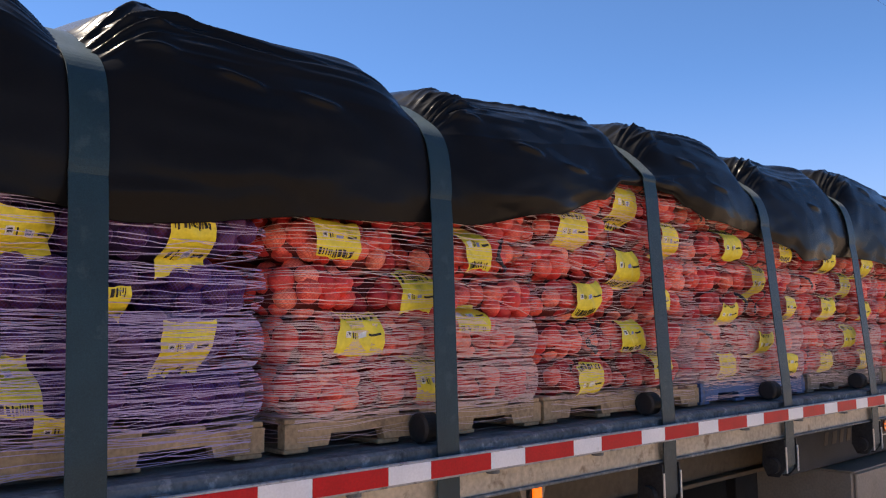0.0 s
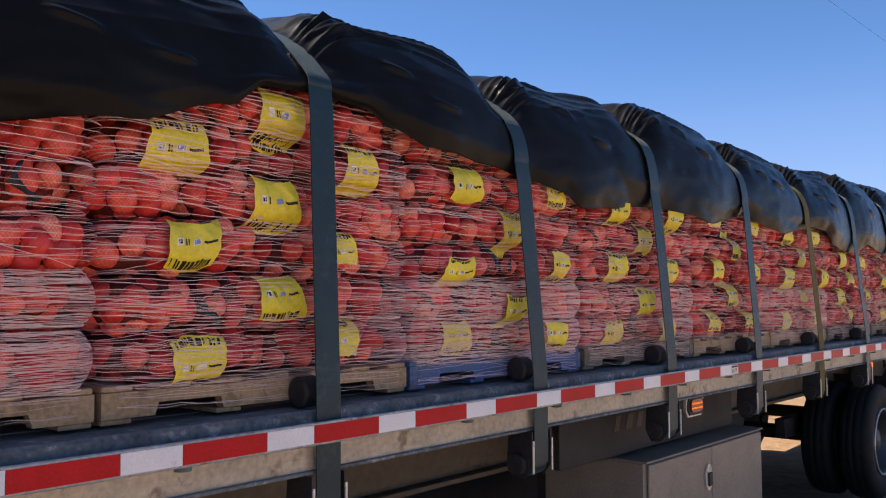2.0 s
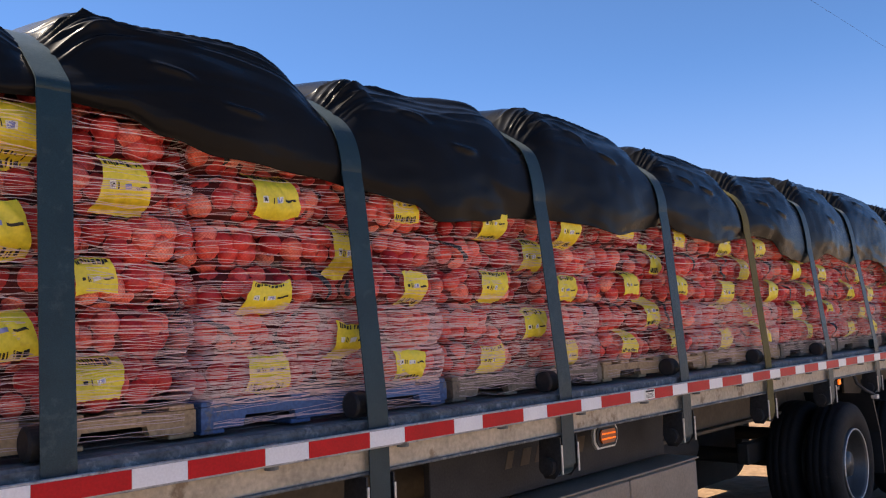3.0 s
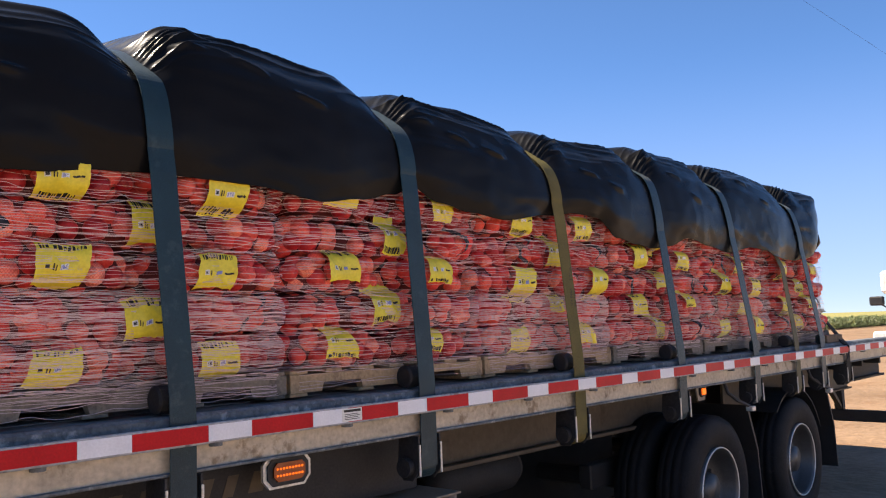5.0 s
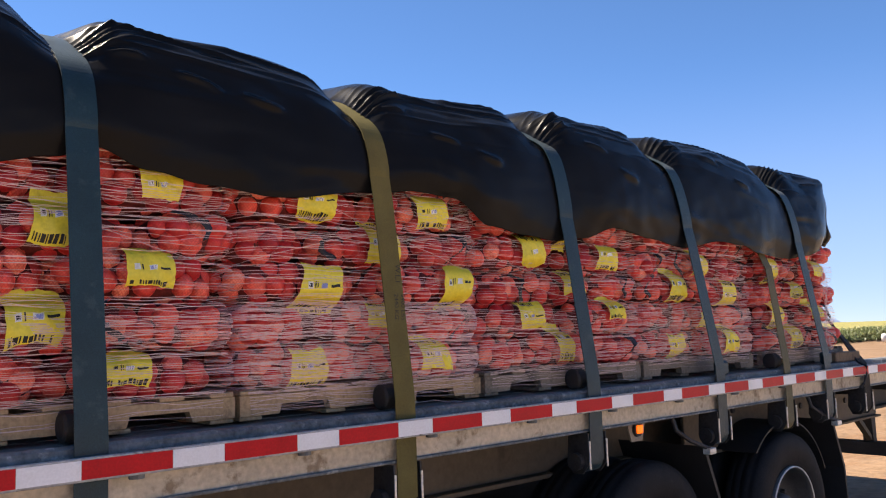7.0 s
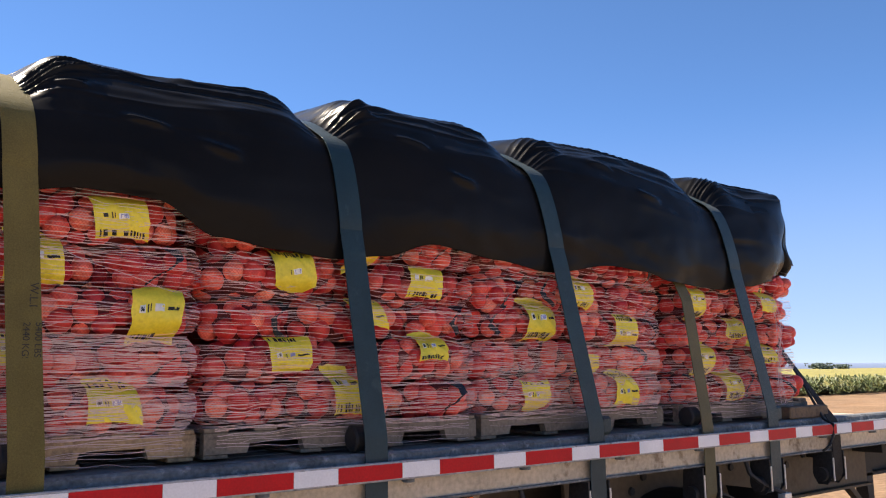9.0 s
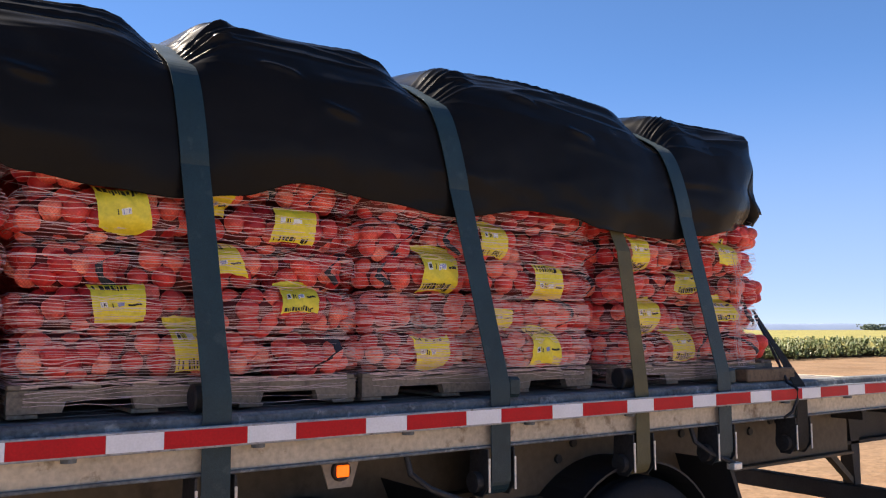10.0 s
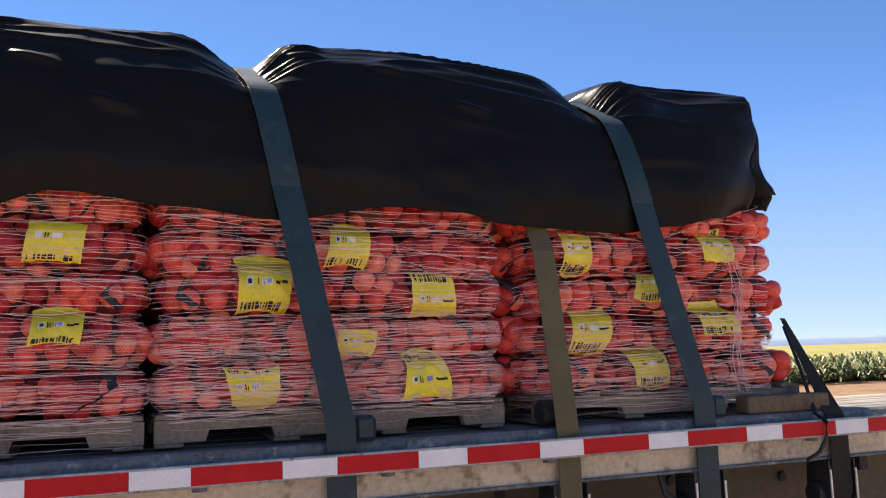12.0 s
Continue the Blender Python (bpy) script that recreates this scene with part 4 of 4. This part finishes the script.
def sack_meshes(seed, a, b, c, mats):
    """Two meshes for one filled sack: its onions, and the net body between them, coloured dark for the shade in the
    gaps.
    """
    rng = random.Random(seed)
    onions = Build()
    for depth, gap, tries in ((0.0, 0.078, 4800), (0.048, 0.082, 1600)):
        reach, spots = round_stack(a - depth, b - depth, c - depth * 0.6), []
        for _ in range(tries):
            d = Vector((rng.gauss(0, 1) * a, rng.gauss(0, 1) * b, rng.gauss(0, 1) * c)).normalized()
            if d.y > (0.12 if depth == 0 else -0.1):
                continue
            p = d * reach(d)
            if abs(p.z) > c * 0.93:
                continue
            if all((p - q).length > gap for q in spots):
                spots.append(p)
        for p in spots:
            r = rng.uniform(0.039, 0.047)
            e = Euler((rng.uniform(0, 6), rng.uniform(0, 6), rng.uniform(0, 6))).to_matrix()
            inward = Vector((p.x / a ** 2, p.y / b ** 2, p.z / c ** 2 * 0.35)).normalized()
            q = p - inward * r * rng.uniform(0.68, 1.25)
            squash = rng.uniform(0.86, 1.0)
            onions.add([tuple(q + e @ Vector((v[0] * r, v[1] * r, v[2] * r * squash))) for v in BALL[0]], BALL[1])
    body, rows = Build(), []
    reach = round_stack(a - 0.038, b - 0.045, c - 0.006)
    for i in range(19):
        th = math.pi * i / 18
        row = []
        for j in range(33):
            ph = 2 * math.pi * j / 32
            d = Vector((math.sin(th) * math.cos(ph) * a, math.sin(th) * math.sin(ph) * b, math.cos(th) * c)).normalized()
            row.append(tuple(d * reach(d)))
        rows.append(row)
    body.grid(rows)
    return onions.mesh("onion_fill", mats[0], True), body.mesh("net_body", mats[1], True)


def label_mesh(x, z_mid, wide, tall, a, b, c, rng):
    """A printed sheet wrapped round the sack's front at x, z_mid from its middle, and the printed bars on it."""
    half, lean = wide / 2, rng.uniform(-0.20, 0.20)
    taper, bow, curl = rng.uniform(-0.14, 0.14), rng.uniform(-0.016, 0.016), rng.uniform(0.0, 0.5)

    def at(s, t, lift):
        """s across -1..1, t up -1..1"""
        z = z_mid + tall * 0.5 * t + bow * (1 - s * s) * (0.3 + t * t) + 0.006 * noise.noise(Vector((s * 3, x * 9, t)))
        px = max(-a * 1.02, min(a * 1.02, x + s * half * (1 + taper * t + 0.06 * noise.noise(Vector((t * 2.5, x * 7, s)))) + lean * tall * 0.5 * t))
        over = min(0.72, (abs(z / c) * 0.86) ** 2.7 + abs(px / a) ** 6 * 0.7)
        y = -b * (1 - over) ** (1 / 2.7)
        wrinkle = 0.009 * noise.noise(Vector((px * 16 + x * 9, z * 20, x * 31))) + 0.005 * (1 - abs(noise.noise(Vector((px * 22 + z * 14, z * 9, x * 17)))) * 3)
        return (px, y - 0.025 - lift + wrinkle - 0.01 * curl * max(0.0, abs(s) - 0.7) / 0.3, z)

    sheet = Build().grid([[at(-1 + i / 8, -1 + j / 8, 0) for i in range(17)] for j in range(17)])
    bars = []
    flip = rng.choice((1, -1))
    prints, along = [], -0.86
    big = rng.uniform(0.26, 0.42)
    while along < 0.72:  # heavy marks along one end
        wide_mark = rng.choice((0.05, 0.07, 0.10, 0.16))
        prints.append((along, along + wide_mark, 0.93 - big * rng.uniform(0.7, 1.0), 0.93, M_INK))
        along += wide_mark + rng.choice((0.04, 0.05, 0.07))
    row = rng.uniform(-0.30, 0.0)  # one line across the middle: a round mark, small print, a code and a bar
    prints += [(-0.70, -0.46, row - 0.15, row + 0.15, M_LABEL_WHITE), (-0.66, -0.50, row - 0.09, row + 0.09, M_INK), (-0.38, -0.33, row - 0.14, row + 0.14, M_INK), (-0.28, -0.24, row - 0.14, row + 0.10, M_INK),
               (-0.12, 0.24, row - 0.13, row + 0.13, M_LABEL_WHITE), (-0.08, 0.20, row - 0.10, row + 0.10, M_LABEL_BLUE), (0.36, 0.84, row - 0.06, row + 0.05, M_INK)]
    for s0, s1, t0, t1, mat in prints:
        if rng.random() < 0.15:
            continue
        bars.append((Build().grid([[at((s0 + (s1 - s0) * i / 4), flip * (t0 + (t1 - t0) * j / 4), 0.0015) for i in range(5)] for j in range(5)]), mat))
    return sheet, bars


def band_mesh(x, a, b, c, rng):
    """A dark woven closing band that wanders over the sack's front."""
    pts = []
    for i in range(12):
        f = i / 11
        px, z = x + 0.06 * math.sin(f * 4 + x * 20) + rng.uniform(-0.008, 0.008), c * (0.85 - 1.5 * f)
        y = -b * max(0.05, 1 - abs(z / c * 0.93) ** 2.7 - min(0.9, abs(px / a) ** 4)) ** (1 / 2.7)
        pts.append((Vector((px, y - 0.010, z)), Vector((0, -1, 0)), Vector((1, 0, 0.5)).normalized() * rng.uniform(0.6, 1.6)))
    return ribbon(pts, 0.011, 0.003)


LONG, SHORT = (0.325, 0.26, 0.092), (0.180, 0.26, 0.092)
MESHES = {}
for kind, mats in (("orange", (M_ONION, M_SACK_SHADE)), ("red", (M_ONION_RED, M_SACK_SHADE)), ("purple", (M_PURPLE, M_SACK_PURPLE))):
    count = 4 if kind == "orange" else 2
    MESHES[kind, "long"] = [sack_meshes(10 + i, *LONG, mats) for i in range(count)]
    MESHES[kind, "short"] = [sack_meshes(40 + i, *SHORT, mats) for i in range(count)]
SACK_LABELS = {"orange": "orange net sack full of onions with a yellow label", "red": "red net sack full of onions", "purple": "purple net sack full of red onions with a yellow label"}


def make_sack(kind, size, place, rng, marks=()):
    a, b, c = LONG if size == "long" else SHORT
    s = thing("onion_sack", SACK_LABELS[kind], "onion sack", "sacks stacked on the pallets")
    s.location = place
    s.rotation_euler = (rng.uniform(-0.07, 0.07), rng.uniform(-0.055, 0.055), rng.uniform(-0.08, 0.08))
    look_kind = "red" if kind == "orange" and rng.random() < 0.25 else kind
    on, body = rng.choice(MESHES[look_kind, size])
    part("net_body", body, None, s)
    o = tagged(part("onion_fill", on, None, s), kind="stuff")
    if rng.random() < 0.5:
        o.scale.x = -1
    for x, z, wide, tall in marks:
        sheet, bars = label_mesh(x - place[0], z - place[2], wide, tall, a, b, c, rng)
        lab = part("label", sheet, M_LABEL, s, "yellow printed plastic label", smooth=True)
        for bar, mat in bars:
            part("print", bar, mat, lab)
    knot = rng.uniform(-0.7, 0.7) * a
    if rng.random() < 0.45 and all(abs(m[0] - place[0] - knot) > 0.17 for m in marks):
        part("closing_band", band_mesh(knot, a, b, c, rng), M_BAND, s, "black woven closing band", smooth=True)


def make_load():
    rng = random.Random(11)
    for x0, x1, wood, kind, labels, phase in PALLETS:
        mid, wide = (x0 + x1) / 2, x1 - x0
        for k in range(5 if kind == "purple" else 7 if 0 < x0 < 2 else 6):
            z = BASE_Z + LAYER * (k + 0.5)
            y = FRONT + 0.26 + rng.uniform(-0.015, 0.02) + (0.03 if k > 4 else 0.0)
            if (k + phase) % 2 == 0:
                spots = [("long", x0 + wide * 0.25), ("long", x1 - wide * 0.25)]
            else:
                spots = [("short", x0 + 0.165), ("long", mid), ("short", x1 - 0.165)]
            if k == 6:
                y, z = y + 0.12, z - 0.05
            marks = [m for m in labels if round((m[1] - BASE_Z) / LAYER - 0.5) == k]
            for n, (size, x) in enumerate(spots):
                x += (0.05 - 0.01 * k) if x0 > 9 and x > mid + 0.1 else 0.0
                own = [m for m in marks if min(range(len(spots)), key=lambda q: abs(spots[q][1] - m[0]) / (1.0 if spots[q][0] == "short" else 1.8)) == n]
                make_sack(kind, size, (x + rng.uniform(-0.03, 0.03), y + rng.uniform(-0.022, 0.022), z + rng.uniform(-0.008, 0.008)), rng, own)


def make_recess():
    """A column of short sacks set back at the last pallet's front corner."""
    rng = random.Random(47)
    for k in range(5):
        make_sack("orange", "short", (9.20 + rng.uniform(-0.02, 0.02), FRONT + 0.40, BASE_Z + LAYER * (k + 0.5)), rng)


def make_rest():
    """The rows of sacks behind the front ones, out to the far side of the deck."""
    rng = random.Random(23)
    b = Build()
    reach = round_stack(0.31, 0.25, 0.094)
    rows = []
    for i in range(9):
        th = math.pi * i / 8
        rows.append([Vector((math.sin(th) * math.cos(2 * math.pi * j / 16) * 0.31, math.sin(th) * math.sin(2 * math.pi * j / 16) * 0.25, math.cos(th) * 0.094)).normalized() for j in range(17)])
    shape = [[d * reach(d) for d in r] for r in rows]
    for x0, x1, *_ in PALLETS:
        for k in range(6):
            for y in (0.93, 1.50, 2.02) + ((0.62,) if x1 > 10 else ()):
                for f in (0.25, 0.75):
                    o = Vector((x0 + (x1 - x0) * f + (0.0 if y < 1 or x1 > 10 else 0.33), y, BASE_Z + LAYER * (k + 0.5)))
                    b.grid([[tuple(o + d * (1 + 0.06 * noise.noise((o + d) * 14))) for d in r] for r in shape])
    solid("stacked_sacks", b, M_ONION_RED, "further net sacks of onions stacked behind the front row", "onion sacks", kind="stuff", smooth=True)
    # end faces of the last stack
    rng = random.Random(31)
    for k in range(6):
        for y in (0.78, 1.34, 1.90):
            s = thing("onion_sack", SACK_LABELS["orange"], "onion sack", "sacks stacked on the pallets")
            s.location = (10.18, y, BASE_Z + LAYER * (k + 0.5))
            s.rotation_euler = (0, 0, math.pi / 2 + rng.uniform(-0.05, 0.05))
            on, body = rng.choice(MESHES["orange", "long"])
            part("net_body", body, None, s)
            tagged(part("onion_fill", on, None, s), kind="stuff")


def make_pallet(x0, x1, wood):
    mat = {"tan": M_WOOD, "grey": M_WOOD_GREY, "blue": M_WOOD_BLUE}[wood]
    words = {"tan": "tan softwood pallet under wrapped sacks", "grey": "grey weathered wooden pallet under wrapped sacks", "blue": "blue painted wooden pallet under wrapped sacks"}[wood]
    z0, z1 = 1.447, 1.553
    for y0 in (0.17, 1.30):
        p = thing("pallet", words, "pallet", "pallets on the deck")
        n0, n1, n2, n3 = x0 + 0.16, x0 + 0.39, x1 - 0.39, x1 - 0.16
        for y in (y0, y0 + 0.48, y0 + 0.96):
            line = [(x0, z0 + 0.016), (n0, z0 + 0.016), (n0 + 0.012, z0 + 0.052), (n1 - 0.012, z0 + 0.052), (n1, z0 + 0.016), (n2, z0 + 0.016), (n2 + 0.012, z0 + 0.052), (n3 - 0.012, z0 + 0.052), (n3, z0 + 0.016), (x1, z0 + 0.016), (x1, z1 - 0.018), (x0, z1 - 0.018)]
            part("stringer", Build().prism(line, "y", y, y + 0.038), mat, p)
        for i in range(7):
            x = x0 + 0.002 + (wide := (x1 - x0 - 0.095)) * i / 6
            part("top_board", Build().box(x, x + 0.09, y0 + 0.003, y0 + 0.995, z1 - 0.017, z1, 0.003), mat, p)
        for i in (0, 2, 4, 6):
            x = x0 + 0.002 + (x1 - x0 - 0.095) * i / 6
            part("bottom_board", Build().box(x, x + 0.09, y0 + 0.006, y0 + 0.99, z0, z0 + 0.015, 0.003), mat, p)


def make_wrap(x0, x1, rng, dense, top, mat):
    """Strands of stretched net wrapped round a pallet's load; doubled low down, where it grips the pallet."""
    b = Build()
    z_low = 1.47

    wide = x1 - x0

    def strand(z, slope, w):
        rows = []
        wob, ph, quick = rng.uniform(0.003, 0.015), rng.uniform(0, 9), rng.uniform(6, 15)
        n = 64
        for i in range(n + 1):
            d = -0.22 + (wide + 0.44) * i / n
            f = d / wide
            zz = z + slope * (f - 0.5) + wob * noise.noise(Vector((f * quick, ph, z * 3))) + 0.012 * noise.noise(Vector((f * 2.2 + x0, ph * 0.2, z * 2)))
            q = ((zz - BASE_Z) / LAYER) % 1 - 0.5
            bulge = 0.020 * (1 - (2 * abs(q)) ** 3) if zz > BASE_Z else -0.004
            c = 0.07
            over = max(0.0, c - d, d - (wide - c))
            if over <= 0:
                x, y = x0 + d, FRONT - 0.004 - bulge
            else:
                s_ = -1 if d < wide / 2 else 1
                a_ = min(over / c, math.pi / 2)
                back = max(0.0, over - c * math.pi / 2)
                row = math.floor((zz - BASE_Z) / LAYER)
                end = 0.045 * (1 - (2 * abs(q)) ** 2.2) - 0.026 + 0.016 * noise.noise(Vector((row * 1.7, x0, s_ * 3.0))) if zz > BASE_Z else 0.0
                x = (x0 + c if s_ < 0 else x1 - c) + s_ * (c + end) * math.sin(a_)
                y = FRONT + c - (c + 0.004 + bulge) * math.cos(a_) + back
            y += 0.005 * noise.noise(Vector((x * 12, zz * 12, 3)))
            rows.append([(x, y, zz - w), (x, y - 0.0008, zz + w)])
        b.grid(rows)

    z = z_low
    while z < top:
        if z < 1.53 and rng.random() < 0.55:
            z += 0.006
            continue
        low = z < 1.55 + 0.32 * (1.0 if dense > 1 else 0.85)
        strand(z, rng.gauss(0, 0.020), rng.uniform(0.0005, 0.00125))
        if rng.random() < 0.18 and z < top - 0.12:
            strand(z, rng.gauss(0, 0.07), 0.0009)
        z += rng.uniform(0.004, 0.019) * (0.5 if low else 1.0) / (dense if low else 1.0)
    for _ in range(5):
        strand(rng.uniform(1.6, 2.2), rng.uniform(-0.35, 0.35), 0.001)
    solid("net_wrap", b, mat, "pale stretched net wrap round a pallet of sacks", "net wrap", "wraps round the pallets", kind="stuff")


def make_wrap_tail():
    """The wrap's end, bunched into a rope that hangs down the load's front."""
    rng = random.Random(21)
    b = Build()
    for k in range(9):
        dx, ph = rng.uniform(-0.012, 0.012), rng.uniform(0, 6)
        pts = []
        for i in range(25):
            f = i / 24
            x = 10.135 + 0.05 * f + 0.03 * math.sin(f * 6.0) + dx * (1 + 2.2 * abs(math.sin(f * 4 + 1))) + 0.006 * math.sin(f * 25 + ph)
            pts.append((x, 0.128 + 0.006 * math.sin(f * 17 + ph), 2.13 - 0.60 * f))
        b.tube(pts, 0.0009, 5)
    solid("wrap_tail", b, M_STRAND, "bunched pale tail of net wrap hanging down the sacks", "net wrap")


def make_timber():
    make_wrap_tail()
    solid("timber_chock", Build().box(10.14, 10.57, 0.075, 0.155, 1.441, 1.512, 0.006), M_TIMBER, "brown timber block lying at the load's end", "timber")


def make_far_truck():
    """A white lorry cab parked nose-on beyond the yard."""
    x, y = 45.4, 9.58
    t = thing("parked_truck", "white truck cab parked far off in the dirt yard", "truck")
    part("bumper", Build().box(x - 0.25, x + 0.1, y - 2.42, y, 0.28, 0.78, 0.10), M_PIPE, t, "white rounded bumper")
    part("hood", Build().prism([(x - 0.05, 0.79), (x - 0.02, 1.28), (x + 0.25, 1.40), (x + 1.75, 1.62), (x + 1.75, 0.79)], "y", y - 2.05, y - 0.62), M_PIPE, t)
    part("grille", Build().box(x - 0.09, x - 0.04, y - 1.75, y - 0.80, 0.80, 1.25, 0.02), M_DARK, t, "dark grille")
    part("cab", Build().prism([(x + 1.76, 0.6), (x + 1.76, 1.63), (x + 2.15, 2.45), (x + 2.3, 2.55), (x + 4.6, 2.55), (x + 4.6, 0.6)], "y", y - 2.25, y - 0.62), M_PIPE, t)
    part("windscreen", Build().prism([(x + 1.79, 1.72), (x + 2.12, 2.40), (x + 2.10, 2.41), (x + 1.76, 1.73)], "y", y - 2.1, y - 0.75), M_BLACK, t, "dark windscreen")
    part("roof_fairing", Build().box(x + 2.3, x + 4.6, y - 2.25, y + 0.20, 2.56, 3.70, 0.14), M_PIPE, t, "white roof fairing")
    mirror = part("mirror", Build().box(x + 0.40, x + 0.62, y - 0.42, y + 0.22, 1.98, 2.42, 0.06), M_DARK, t, "black side mirror")
    part("mirror_arm", Build().tube([(x + 0.5, y - 0.2, 2.1), (x + 0.9, y - 0.45, 1.85), (x + 1.5, y - 0.64, 1.55)], 0.035, 8), M_BLACK, mirror)
    for wx in (x + 0.75, x + 4.1):
        for wy in (y - 2.25, y - 0.92):
            wheel = part("wheel", Build().turned((wx, wy, 0.48), "y", [(0.0, 0.0), (0.0, 0.42), (0.04, 0.50), (0.26, 0.50), (0.30, 0.42), (0.30, 0.0)], 24), M_TYRE, t)
            part("rim", Build().turned((wx, wy + 0.301, 0.48), "y", [(0.0, 0.0), (0.0, 0.27), (0.02, 0.28), (0.02, 0.0)], 20), M_RIM, wheel)


def make_mounds():
    rng = random.Random(8)
    for x, y, r, h in ((30.0, 7.2, 0.9, 0.30), (31.5, 7.0, 0.6, 0.22), (29.0, 7.9, 0.5, 0.16)):
        rows = []
        for i in range(13):
            f = i / 12
            rows.append([(x + r * f * math.cos(a) * (1 + 0.2 * noise.noise(Vector((a, x, 1)))), y + r * f * math.sin(a), h * (1 - f * f) ** 1.3 * (1 + 0.5 * noise.noise(Vector((f * 4, a * 2, y)))) - 0.06 * f) for a in [2 * math.pi * j / 24 for j in range(25)]])
        solid("dirt_mound", Build().grid(rows), M_DIRT, "small heap of loose tan dirt on the yard", "dirt mound", "dirt mounds", smooth=True)


def make_far_things():
    make_far_truck()
    make_mounds()
    solid("slanting_cable", Build().tube([(x, 13.07 - 0.2568 * (x - 40), 18.71 - 0.2338 * (x - 40)) for x in range(10, 121, 10)], 0.006, 6), M_BLACK, "thin black cable slanting from high up to the ground", "cable")
    p = Build().turned((78.5, 24.6, 0), "z", [(0.0, 0.0), (0.0, 0.24), (0.5, 0.24), (0.62, 0.20), (0.68, 0.1), (0.69, 0.0)], 18)
    solid("standpipe", p, M_PIPE, "white irrigation standpipe at the field edge", "standpipe", smooth=True)
    rng = random.Random(3)
    for x, y, w, h in ((920, 500, 26, 9), (945, 505, 12, 5), (990, 510, 10, 7), (760, 560, 30, 6), (1500, 505, 40, 10)):
        b = Build()
        for _ in range(160):
            px, py, pz = x + rng.gauss(0, w * 0.4), y + rng.gauss(0, 3), h * (0.25 + 0.6 * rng.random())
            r = rng.uniform(0.5, 1.3)
            b.add([(px + v[0] * r * 1.3, py + v[1] * r, pz + v[2] * r) for v in BALL[0]], BALL[1])
        t = thing("tree", "dark green tree far off beyond the field, haze put into its colour", "tree", "far trees")
        part("crown", b, M_TREE, t)
        part("trunk", Build().turned((x, y, 0), "z", [(0, 0.5), (h * 0.3, 0.35), (h * 0.6, 0.2)], 8), M_TREE, t)


trailer = make_trailer()
make_wheels(trailer)
make_toolbox()
make_tarp()
make_straps()
make_load()
make_recess()
make_rest()
wrap_rng = random.Random(77)
for n, (x0, x1, wood, kind, labels, phase) in enumerate(PALLETS):
    make_pallet(x0, x1, wood)
    make_wrap(x0, x1 if n < 9 else 10.385, wrap_rng, 2.0 if n in (1, 3, 6) else 1.5 if n in (0, 4, 8) else 1.0, min(2.46, 0.08 + max(blend(x0 + (x1 - x0) * i / 12, EDGE) for i in range(13))) if n < 9 else 2.26, M_STRAND_LILAC if kind == "purple" else M_STRAND)
make_timber()
make_far_things()
